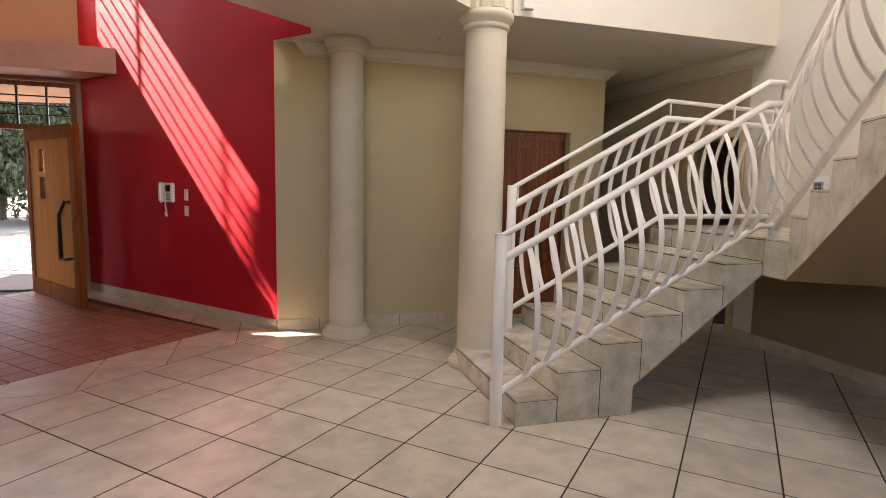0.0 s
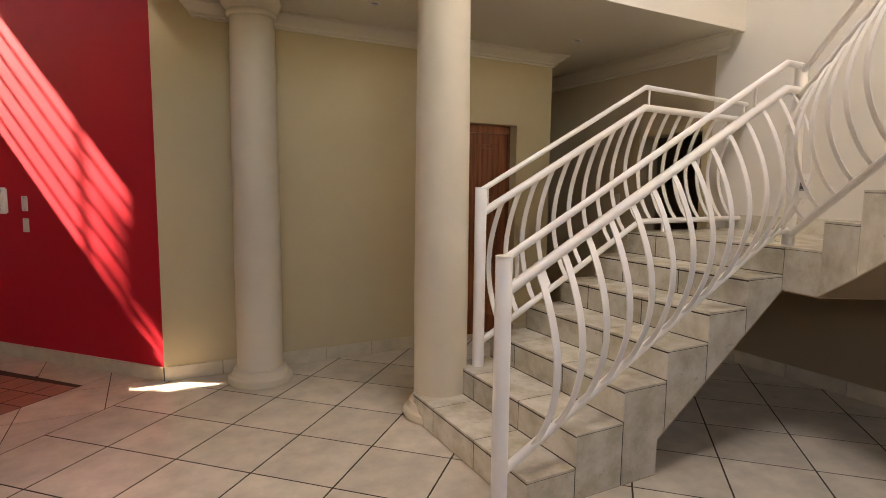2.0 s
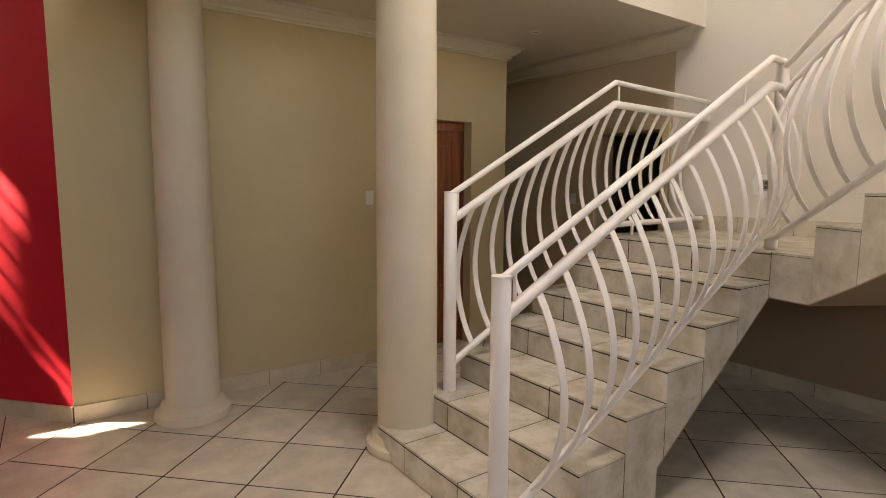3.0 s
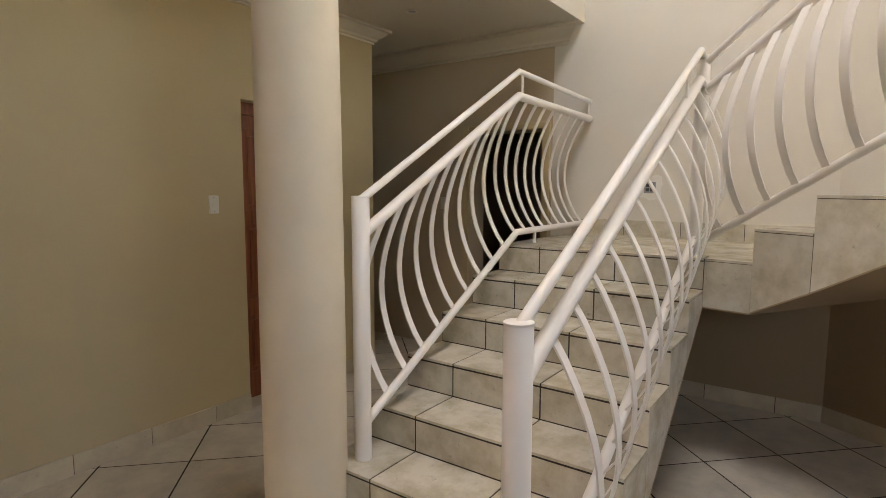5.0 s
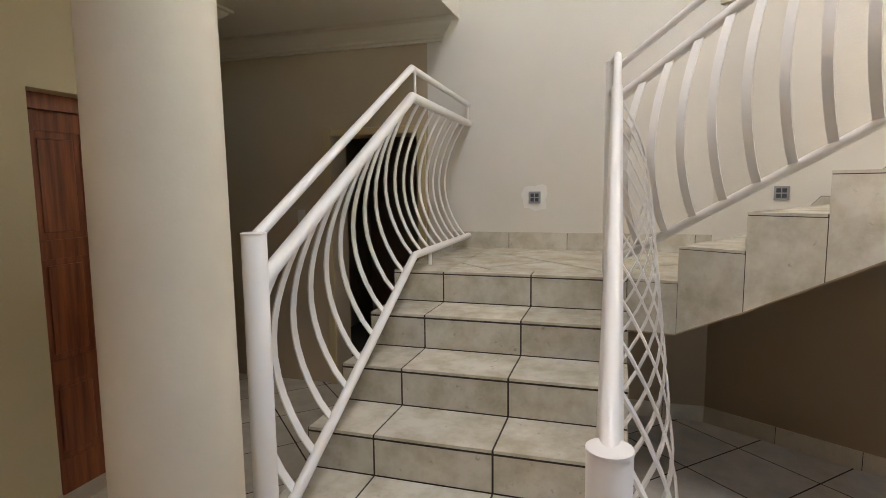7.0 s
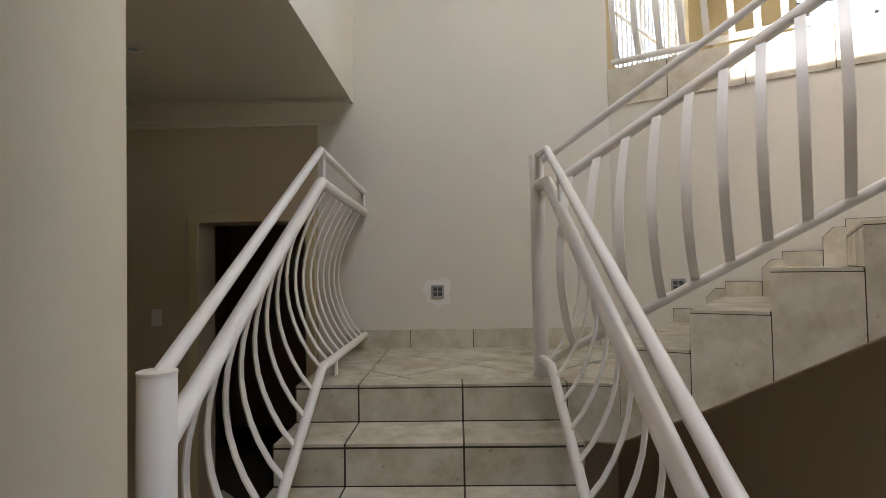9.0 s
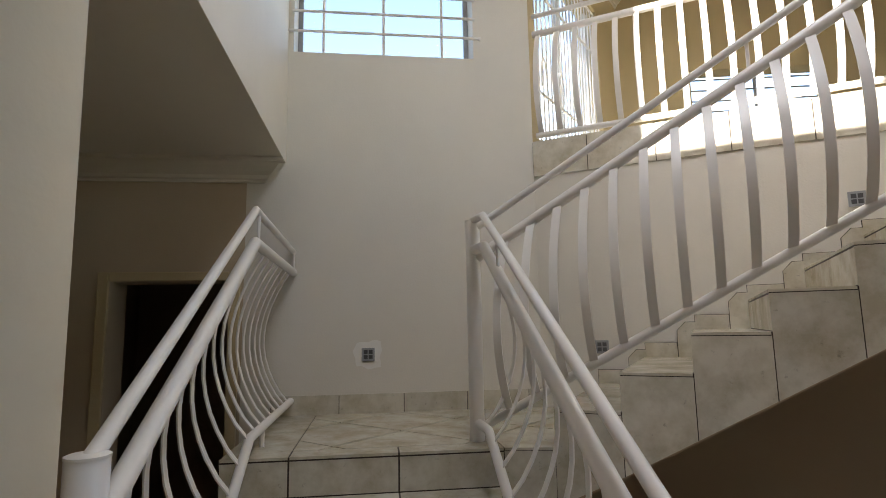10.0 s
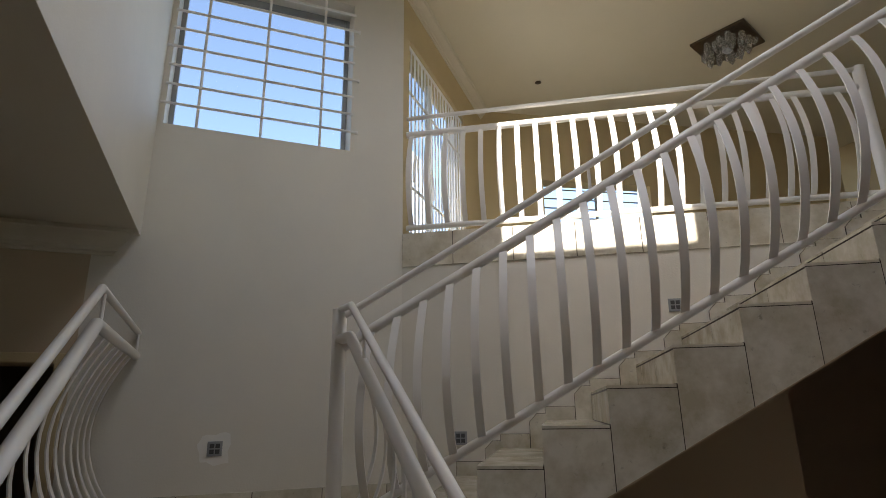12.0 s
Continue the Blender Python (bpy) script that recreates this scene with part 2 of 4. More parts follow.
def on_red(s, z, out=0.0):
    p = RED0 + RED_WAY * s + Vector((-RED_WAY.y, RED_WAY.x)) * out
    return Vector((p.x, p.y, z))


# ---- walls, ceilings ----
structure("ground", bm_prism([(-400, 8.9), (400, 8.9), (400, 400), (-400, 400)], -0.4, -0.03), M_PAVE, "pale sunlit paving outside the front door")
structure("wall_niche", bm_wall((3.38, Y_NICHE), (-0.26, Y_NICHE), 0, CEIL + 0.1, -0.25, [(0.42, 1.27, 0, 2.12)]), M_CREAM, "cream painted wall with a doorway")
structure("wall_red", bm_wall(RED0 - RED_WAY * 0.66, FAC0, 0, ROOF, -0.25, [(0, 0.66, 0, CEIL + 0.004)]), M_RED, "tall red painted wall of the entrance")
structure("wall_passage", bm_wall((3.38, Y_NICHE + 0.25), (3.38, 9.0), 0, CEIL, 0.25), M_CREAM, "cream painted wall of the passage")
structure("wall_landing_foot", bm_wall((X_LAND, CORNER.y), (X_LAND, 4.38), 0, LAND - 0.02, -0.25), M_STAIR_SHADE, "wall under the landing, shade put into its tan colour")
structure("wall_landing", bm_wall((X_LAND, CORNER.y), (X_LAND, 9.0), LAND - 0.019, ROOF, -0.25, [(1.75, 9.0, LAND - 0.019, CEIL + 0.002), (0.418, 1.692, 3.645, 4.95)]), M_WHITE_WALL, "off-white wall of the stair landing with a window")
structure("wall_landing_end", bm_wall((X_LAND, 4.38), (X_LAND, 4.61), 0, CEIL + 0.002, -0.25), M_WHITE_WALL, "off-white wall between the landing and the dark doorway")
structure("wall_passage_east", bm_wall((X_LAND, 4.61), (X_LAND, 9.0), 0, CEIL + 0.002, -0.25, [(0.09, 0.82, 0, 2.04)]), M_PASS_SHADE, "passage wall with shade put into its beige colour and a dark doorway")
structure("wall_passage_end", bm_wall((3.38, 9.0), (X_LAND, 9.0), 0, CEIL, 0.2), M_CREAM, "end wall of the passage")
END_S = 2.445
E1 = CORNER + DOWN * END_S
E2 = CORNER + DOWN * 6.2
C_S = (CORNER - U0).dot(DOWN)


def stair_line(s):
    """The height of the flight's noses at a place along the wall."""
    return LAND if s + C_S < 0 else min(UPPER - 0.3, 8 * H + (s + C_S) * H / TREAD2 - 0.17)


low_out = [flat(CORNER, 0), flat(E1, 0), flat(E1, stair_line(END_S)), flat(CORNER - DOWN * C_S, LAND - 0.02), flat(CORNER, LAND - 0.02)]
structure("wall_under_stairs", bm_hull_quad(low_out, tuple(ACROSS * 0.2) + (0,)), M_STAIR_SHADE, "wall under the upper flight, shade put into its tan colour")
high_out = [flat(CORNER, LAND - 0.019), flat(CORNER - DOWN * C_S, LAND - 0.019), flat(E1, stair_line(END_S) + 0.001), flat(E1, UPPER - 0.255), flat(CORNER, UPPER - 0.255)]
structure("wall_beside_stairs", bm_hull_quad(high_out, tuple(ACROSS * 0.2) + (0,)), M_WHITE_WALL, "off-white wall beside the upper flight")
structure("wall_under_gallery", bm_wall(E1, E2, 2.2, UPPER - 0.255, 0.2), M_WHITE_WALL, "off-white wall over a dark opening")
structure("wall_upper", bm_wall((X_LAND, 4.36), (1.62, 4.36), CEIL + 0.001, ROOF, -0.2), M_WHITE_WALL, "off-white wall above the passage ceiling")
structure("ceiling", bm_prism([(-0.262, 5.9), (0.165, 5.40), (-4.5, 1.62), (-3.4, 0.62), (1.25, 4.361), (X_LAND, 4.361), (X_LAND, 9.0), (-0.262, 9.0)], CEIL, CEIL + 0.18), M_CEIL, "white painted ground floor ceiling and bridge")
# unseen roof opening, added and shaped so the sun lands on the gallery edge
SKY_BACK = Vector((-0.85, 0.53))
SKY = [CORNER + DOWN * sp + SKY_BACK * t for sp, t in ((2.05, 3.34), (2.05, 1.70), (0.75, 1.70), (0.75, 3.34))]
roof = bmesh.new()
OUTER = [Vector((-8.0, -4.4)), Vector((4.45, -4.4)), Vector((4.45, 8.5)), Vector((-8.0, 8.5))]
ring_o, ring_i = [roof.verts.new((v.x, v.y, ROOF)) for v in OUTER], [roof.verts.new((v.x, v.y, ROOF)) for v in SKY]
sheet = [roof.faces.new((ring_o[k], ring_o[(k + 1) % 4], ring_i[(k + 1) % 4], ring_i[k])) for k in range(4)]
for v in bmesh.ops.extrude_face_region(roof, geom=sheet)["geom"]:
    if isinstance(v, bmesh.types.BMVert):
        v.co.z = ROOF + 0.05
bm_prism([(4.4505, -4.4), (6.45, -4.4), (6.45, 1.0), (4.4505, 2.75)], ROOF, ROOF + 0.2, roof)
fac_out = Vector((0.0, 1.0)) * 0.1
bm_prism([(-8.0, 8.5005), (-2.4, 8.5005), tuple(FAC0 + fac_out), tuple(FAC0 + FAC_WAY * 5.4 + fac_out)], ROOF, ROOF + 0.2, roof)
bm_prism([(-2.3995, 8.5005), (4.45, 8.5005), (4.45, 9.2), (-2.3995, 9.2)], ROOF, ROOF + 0.2, roof)
structure("ceiling_upper", roof, M_CEIL2, "cream painted upper ceiling")
WBACK = [(-8, -4.2), (8.3, -4.2)]
structure("wall_back", bm_wall(*WBACK, 0, ROOF, -0.2, [(4.0, 8.8, 2.8, 5.0)]), M_CREAM, "plain cream back wall with wide windows")
structure("wall_side", bm_wall((-7.8, 10), (-7.8, -4.2), 0, ROOF, -0.2), M_CREAM, "plain cream side wall")
structure("wall_far", bm_wall((8.3, -4.2), (8.3, 2.6), 0, UPPER - 0.26, -0.2), M_CREAM, "plain cream wall")
# the window's lower far part is added to shape the sun patch by the column
structure("wall_front", bm_wall(FAC0, FAC0 + FAC_WAY * 5.4, 0, ROOF, -0.1, [(0.06, 2.15, 0, 2.72), (0.24, 1.90, 3.72, 5.13), (1.90, 2.46, 3.72, 4.33)]), M_PEACH, "peach entrance wall with a door and a high barred window")
structure("porch_roof", bm_prism([tuple(FAC0 + Vector((0.0, 1.0)) * 0.102), tuple(FAC0 + FAC_WAY * 5 + Vector((0.0, 1.0)) * 0.102), (-7.4, 12.4), (-1.6, 11.2)], 2.80, 3.0), M_PEACH, "peach porch roof over the front door")
structure("ledge", bm_prism([flat(RED0 + RED_WAY * 2.75, 0)[:2], (-5.6, 7.95), (-5.6, 9.1), flat(FAC0, 0)[:2]], 2.76, 3.06), M_LEDGE, "tiled concrete ledge above the front door")
alc = [flat(v, 0)[:2] for v in (E1 + ACROSS * 0.2, E1 + ACROSS * 3.2, E2 + ACROSS * 3.2, E2 + ACROSS * 0.2)]
alcove = bm_prism(alc, -0.01, 2.6)
am = (E1 + E2) / 2 + ACROSS * 0.2
bmesh.ops.delete(alcove, geom=[f for f in alcove.faces if (f.calc_center_median().xy - am).length < 0.3], context="FACES")
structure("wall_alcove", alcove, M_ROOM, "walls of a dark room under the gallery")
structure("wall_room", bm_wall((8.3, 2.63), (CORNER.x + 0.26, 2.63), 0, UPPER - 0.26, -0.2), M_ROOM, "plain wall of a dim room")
structure("wall_outer", bm_wall((X_LAND, 9.0), (-2.7, 9.0), CEIL, ROOF, -0.2), M_WHITE_WALL, "plain outer wall of the upper floor")
side_room = bm_prism([(4.46, 4.2), (6.6, 4.2), (6.6, 6.2), (4.46, 6.2)], -0.01, 2.6)
bmesh.ops.delete(side_room, geom=[f for f in side_room.faces if f.calc_center_median().x < 4.47], context="FACES")
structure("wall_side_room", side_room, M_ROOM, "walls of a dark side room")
# gallery floor and its walls
G_WAY = Vector((0.75, -0.66)).normalized()
G1 = CORNER + G_WAY * 2.3
F_WAY = Vector((-0.2, -0.98)).normalized()
F1 = G1 + F_WAY * 5.0
TOP = U0 + DOWN * TREAD2 * 10
EDGE_END = CORNER + DOWN * 3.3
structure("floor_upper", bm_prism([flat(v, 0)[:2] for v in (CORNER + ACROSS * 0.0, G1, F1, F1 - G_WAY * 3.2, TOP, EDGE_END)], UPPER - 0.25, UPPER - 0.004), M_CEIL, "upper floor of the gallery")
structure("wall_gallery", bm_wall(CORNER, G1 + G_WAY * 0.3, UPPER - 0.2, ROOF, 0.2, [(0.12, 1.62, UPPER + 0.05, 4.82)]), M_CREAM, "cream gallery wall with a barred glass door")
structure("wall_gallery_end", bm_wall(G1, F1, UPPER - 0.2, ROOF, 0.2, [(0.75, 2.15, UPPER + 0.75, 4.42)]), M_CREAM, "cream end wall of the gallery with a window")

# ---- floor ----
floor = structure("floor", bm_prism([(-7.8, -4.2), (8.3, -4.2), (8.3, 9.0), (-1.0, 9.0), flat(FAC0, 0)[:2], flat(FAC0 + FAC_WAY * 5.3, 0)[:2]], -0.2, -0.0015), M_GROUT, "diagonal pale beige glazed floor tiles with dark joints")


def tile_mesh(name, w, d, h, material, bevel=0.0025):
    bm = bm_box((-w / 2, -d / 2, -h), (w / 2, d / 2, 0))
    top = [e for e in bm.edges if all(v.co.z > -1e-6 for v in e.verts)]
    bmesh.ops.bevel(bm, geom=top, offset=bevel, segments=1, affect="EDGES")
    me = bpy.data.meshes.new(name)
    bm.to_mesh(me)
    bm.free()
    me.materials.append(material)
    return me


def piece(name, mesh, parent, m):
    ob = new(name, mesh)
    ob.parent = parent
    ob.matrix_basis = Matrix.Translation(-world_at(parent)) @ m
    return ob


# ---- stairs ----
def frame2(origin, along, across):
    return lambda a, b, z: Vector((origin.x + along.x * a + across.x * b, origin.y + along.y * a + across.y * b, z))


GAP, THICK = 0.008, 0.012


def tile_block(parent, place, a0, a1, b0, b1, z0, z1, name, material=None):
    """A tile as a box in the local frame of a flight, inset by half a joint."""
    lo = [min(a0, a1), min(b0, b1), min(z0, z1)]
    hi = [max(a0, a1), max(b0, b1), max(z0, z1)]
    for i in range(3):
        if hi[i] - lo[i] > 0.03:
            lo[i] += GAP / 2
            hi[i] -= GAP / 2
    c = [place(lo[0], lo[1], 0), place(hi[0], lo[1], 0), place(hi[0], hi[1], 0), place(lo[0], hi[1], 0)]
    return part(name, bm_prism([(v.x, v.y) for v in c], lo[2], hi[2]), material or M_STAIR, parent)


def flight(name, label, place, starts, k0, b0, b1, joints, soffit, end, side_gap):
    """A tiled flight: risers at starts, rising from step k0; soffit: (a, z) points of its underside from the foot up."""
    root = empty(name, place(starts[0], (b0 + b1) / 2, 0), label, "stairs", kind="structure")
    INS = 0.002
    prof = [(starts[0] + INS, soffit[0][1])]
    for i, a in enumerate(starts):
        prof.append((a + INS, (k0 + i) * H - INS))
        nxt = starts[i + 1] if i + 1 < len(starts) else end
        prof.append((nxt + (INS if i + 1 < len(starts) else 0), (k0 + i) * H - INS))
    prof += soffit[::-1]
    bm = bm_hull_quad([place(a, b0 + INS, z) for a, z in prof], place(0, b1, 0) - place(0, b0 + INS, 0))
    part("body", bm, M_GROUT, root)
    under = bmesh.new()
    for (a_0, z_0), (a_1, z_1) in zip(soffit, soffit[1:]):
        bm_hull_quad([place(a_0, b0 - 0.001, z_0 + 0.002), place(a_1, b0 - 0.001, z_1 + 0.002), place(a_1, b1, z_1 + 0.002), place(a_0, b1, z_0 + 0.002)], (0, 0, -0.008), under)
    part("underside", under, M_STAIR_SHADE, root, "painted plaster underside")
    cuts = [b0, *joints, b1]
    for i, a in enumerate(starts):
        nxt = starts[i + 1] if i + 1 < len(starts) else end
        z = (k0 + i) * H
        for c0, c1 in zip(cuts, cuts[1:]):
            tile_block(root, place, a, a + THICK, c0 - (0.0025 if c0 == b0 else 0), c1, z - H, z - THICK - 0.005, "riser_tile")
            tile_block(root, place, a - 0.004, nxt, c0 - (0.0045 if c0 == b0 else 0), c1, z - THICK, z, "tread_tile")
        low = []
        for aa in (a, nxt):
            zz = soffit[0][1]
            for (a_0, z_0), (a_1, z_1) in zip(soffit, soffit[1:]):
                if a_0 <= aa <= a_1:
                    zz = z_0 + (z_1 - z_0) * (aa - a_0) / max(1e-6, a_1 - a_0)
            if aa > soffit[-1][0]:
                zz = soffit[-1][1]
            low.append(zz)
        knots = [place(k, b0, zk + 0.001) for k, zk in soffit if a + 0.01 < k < nxt - 0.01]
        quad = [place(a + side_gap / 2, b0, low[0] + 0.001), *knots, place(nxt - side_gap / 2, b0, low[1] + 0.001), place(nxt - side_gap / 2, b0, z - THICK - 0.004), place(a + side_gap / 2, b0, z - THICK - 0.004)]
        part("side_tile", bm_hull_quad(quad, place(0, THICK, 0) - place(0, 0, 0)), M_STAIR, root)
    return root


P1 = frame2(Vector((0, 0)), Vector((1, 0)), Vector((0, 1)))
flight("lower_flight", "lower stair flight clad in pale mottled tiles with dark joints", P1, STEP_X[:6], 1, Y_RIGHT, Y_LEFT, [3.655, 4.13], [(1.16, 0.0), (1.998, 0.0), (1.999, 0.195), (3.0, 0.916)], 3.0, 0.007)
P2 = frame2(U0, DOWN, ACROSS)
flight("upper_flight", "upper stair flight clad in pale mottled tiles with dark joints", P2, [TREAD2 * i for i in range(10)], 8, 0.0, WIDE2, [0.48, 0.96], [(0.0, 0.92), (TREAD2, 0.905 + 0.566 * TREAD2), (TREAD2 * 10, 0.905 + 0.566 * TREAD2 * 10)], TREAD2 * 10, 0.004)

landing = empty("landing", (3.6, 3.6, 0), "tiled half landing of the stairs", "stairs", kind="structure")
LAND_OUT = [(3.0, Y_RIGHT), flat(U0, 0)[:2], flat(P2(0, WIDE2, 0), 0)[:2], (X_LAND, CORNER.y), (X_LAND, Y_LEFT), (3.0, Y_LEFT)]
LAND_IN = [(3.002, Y_RIGHT + 0.002), (U0.x + 0.003, U0.y + 0.002), P2(0, WIDE2, 0)[:2], (X_LAND, CORNER.y), (X_LAND, Y_LEFT), (3.002, Y_LEFT)]
part("slab", bm_prism(LAND_IN, 0.916, LAND - 0.004), M_GROUT, landing)
part("underside", bm_prism(LAND_OUT, 0.910, 0.918), M_STAIR_SHADE, landing, "painted plaster underside")
for c0, c1 in ((Y_RIGHT, 3.655), (3.655, 4.13)):
    tile_block(landing, P1, 2.996, 3.125, c0, c1, LAND - THICK, LAND, "nosing_tile")
tile_block(landing, P1, 2.996, 3.6, 4.13, Y_LEFT, LAND - THICK, LAND, "nosing_tile")
tile_block(landing, P1, 3.6, X_LAND, 4.13, Y_LEFT, LAND - THICK, LAND, "nosing_tile")
LAND_CUTS = [(Vector((3.1265, 3.0)), Vector((1, 0))), (Vector((3.0, 4.1285)), Vector((0, -1))), (Vector((X_LAND, 3)), Vector((-1, 0))), (U0.copy(), -DOWN)]
LE1, LE2 = Vector((0.7071, 0.7071)), Vector((0.7071, -0.7071))
for i in range(-4, 5):
    for j in range(-4, 5):
        c = Vector((3.52, 3.62)) + LE1 * 0.476 * i + LE2 * 0.476 * j
        quad = [c + LE1 * a + LE2 * b for a, b in ((0.005, 0.005), (0.471, 0.005), (0.471, 0.471), (0.005, 0.471))]
        quad = clipped(quad, LAND_CUTS)
        if len(quad) > 2 and area(quad) > 0.002:
            part("landing_tile", bm_prism([tuple(v) for v in quad], LAND - THICK, LAND), M_STAIR, landing)
tri = clipped([Vector((2.9, 3.3)), Vector((2.9, 2.9)), Vector((3.125, 2.8)), Vector((3.125, 3.3))], [(Vector((3.0, 3.1785)), Vector((0, -1))), (U0.copy(), -DOWN), (Vector((3.0, Y_RIGHT)), Vector((0.986, -0.167)))])
if len(tri) > 2:
    part("landing_tile", bm_prism([tuple(v) for v in tri], LAND - THICK, LAND), M_STAIR, landing)
for c0, c1 in ((Y_RIGHT, 3.655), (3.655, 4.13), (4.13, Y_LEFT)):
    tile_block(landing, P1, 3.0, 3.012, c0, c1, LAND - H, LAND - THICK - 0.003, "riser_tile")
side_way = (U0 - Vector((3.0, Y_RIGHT)))
side_n = Vector((side_way.y, -side_way.x, 0)).normalized() * -0.012
part("side_tile", bm_hull_quad([(3.0, Y_RIGHT, 0.916), flat(U0, 0.916), flat(U0, LAND - THICK - 0.003), (3.0, Y_RIGHT, LAND - THICK - 0.003)], side_n), M_STAIR, landing)


# ---- railings ----
def rail_run(root, low, main, hand, bulge, spacing, skip=0.07):
    """Three rails along their points, with bowed flat bars between the low and the main one and short pins to the handrail."""
    part("bottom_rail", bm_sweep(low, circle(0.021)), M_RAIL, root, smooth=True)
    part("main_rail", bm_sweep(main, circle(0.026)), M_RAIL, root, smooth=True)
    part("handrail", bm_sweep(hand, circle(0.018)), M_RAIL, root, smooth=True)

    def walk_line(pts, f):
        pts = [Vector(p) for p in pts]
        lens = [(Vector((b - a).xy)).length for a, b in zip(pts, pts[1:])]
        d = f
        for a, b, l in zip(pts, pts[1:], lens):
            if d <= l:
                return a.lerp(b, d / max(l, 1e-6)), (b - a).normalized()
            d -= l
        return pts[-1], (pts[-1] - pts[-2]).normalized()

    total = sum((Vector((Vector(b) - Vector(a)).xy)).length for a, b in zip(low, low[1:]))
    n = int((total - skip) / spacing)
    for i in range(n + 1):
        at = skip + i * spacing
        if at > total - 0.03:
            break
        p, way = walk_line(low, at)
        q, _ = walk_line(main, at)
        flat_way = Vector((way.x, way.y, 0)).normalized()
        out = Vector(bulge(at))
        rows = []
        bm = bmesh.new()
        for j in range(13):
            f = j / 12
            bow = math.sin(math.pi * f ** 0.92) ** 0.9
            c = p.lerp(q, f) + out * bow
            g = min(1, f + 0.02)
            h_ = max(0, f - 0.02)
            slope = (p.lerp(q, g) + out * math.sin(math.pi * g ** 0.92) ** 0.9 - p.lerp(q, h_) - out * math.sin(math.pi * max(h_, 0) ** 0.92) ** 0.9).normalized()
            nrm = slope.cross(flat_way).normalized()
            rows.append([bm.verts.new(c + flat_way * u + nrm * v) for u, v in ((-0.019, -0.003), (0.019, -0.003), (0.019, 0.003), (-0.019, 0.003))])
        for r0, r1 in zip(rows, rows[1:]):
            for j in range(4):
                bm.faces.new((r0[j], r0[(j + 1) % 4], r1[(j + 1) % 4], r1[j]))
        part("baluster", bm, M_RAIL, root, smooth=True)
    return walk_line


def pin(root, a, b, r=0.008):
    part("rail_pin", bm_sweep([a, b], circle(r, 8), up=Vector((1, 0, 0))), M_RAIL, root, smooth=True)


def newel(name, x, y, z0, z1, label, r=0.038):
    root = empty(name, (x, y, z0), label, "newel post", "newel posts of the stairs")
    part("post", bm_lathe(x, y, [(r, z0), (r, z1 - 0.006), (r - 0.004, z1)], 24), M_RAIL, root, smooth=True)
    part("cap", bm_lathe(x, y, [(r + 0.001, z1 - 0.004), (r + 0.001, z1 + 0.002), (r - 0.004, z1 + 0.004)], 24), M_RAIL, root, smooth=True)
    return root


SL1 = H / 0.311
newel("newel_post", 1.05, 3.245, 0, 1.205, "white painted steel newel post standing on the floor tiles")
newel("newel_post", 1.565, 4.28, 2 * H, 1.50, "white painted steel newel post on the second step beside the column")
newel("newel_post", 3.178, 3.27, LAND, 2.25, "white painted steel newel post on the landing corner", 0.036)

ra = empty("stair_railing", (2.0, 3.25, 0.3), "white steel railing with bowed flat bars on the lower flight", "railing", "stair railings")
N1X, BX = 1.05, 3.0
rail_run(ra, [(N1X, 3.245, 0.20), (BX, 3.25, 0.20 + SL1 * (BX - N1X)), (3.178, 3.27, 1.262)], [(N1X, 3.245, 1.04), (BX, 3.25, 1.04 + SL1 * (BX - N1X)), (3.178, 3.27, 2.10)], [(N1X, 3.245, 1.19), (BX, 3.25, 1.19 + SL1 * (BX - N1X)), (3.178, 3.27, 2.25)], lambda d: (0, -0.16, 0), 0.1407, 0.186)
for x in (1.12, 2.72):
    pin(ra, (x, 3.247, 1.04 + SL1 * (x - N1X)), (x, 3.247, 1.19 + SL1 * (x - N1X)))

rb = empty("stair_railing", (2.3, 4.28, 0.6), "white steel railing with bowed flat bars beside the inner stairs", "railing", "stair railings")
N2X = 1.565
rail_run(rb, [(N2X, 4.28, 0.485), (3.0, 4.295, 0.485 + SL1 * 1.435), (X_LAND, 4.295, 1.268)], [(N2X, 4.28, 1.335), (3.0, 4.295, 1.335 + SL1 * 1.435), (X_LAND, 4.295, 2.093)], [(N2X, 4.28, 1.485), (3.0, 4.295, 1.485 + SL1 * 1.435), (X_LAND, 4.295, 2.228)], lambda d: (0, 0.16, 0), 0.139, 0.172)
for x, z in ((1.62, 1.335 + SL1 * 0.055), (3.03, 2.10), (4.15, 2.09)):
    pin(rb, (x, 4.288, z), (x, 4.288, z + 0.14))
pin(rb, (3.25, 4.29, LAND), (3.25, 4.29, 1.27), 0.012)

rc = empty("stair_railing", (2.3, 1.9, 1.5), "white steel railing with bowed flat bars on the upper flight", "railing", "stair railings")
N3 = Vector((3.178, 3.27))
SL2 = H / TREAD2


def up2(s, z, side=0.05):
    p = U0 + DOWN * s + ACROSS * side
    return (p.x, p.y, z)


S1 = 3.02
rail_run(rc, [(3.178, 3.27, 1.225), up2(S1, 1.425 + SL2 * S1, 0.02)], [(3.178, 3.27, 2.05), up2(S1, 2.235 + SL2 * S1, 0.02)], [(3.178, 3.27, 2.205), up2(S1, 2.39 + SL2 * S1, 0.02)], lambda d: tuple(-ACROSS * 0.16) + (0,), 0.1335, 0.1715)
pin(rc, up2(0.9, 2.235 + SL2 * 0.9, 0.02), up2(0.9, 2.39 + SL2 * 0.9, 0.02))
newel("newel_post", *up2(S1, 0)[:2], UPPER, UPPER + 1.1, "white painted steel newel post at the head of the stairs")

rd = empty("gallery_railing", flat(CORNER + DOWN * 1.6, UPPER), "white steel gallery railing with bowed flat bars above the stairs", "railing")


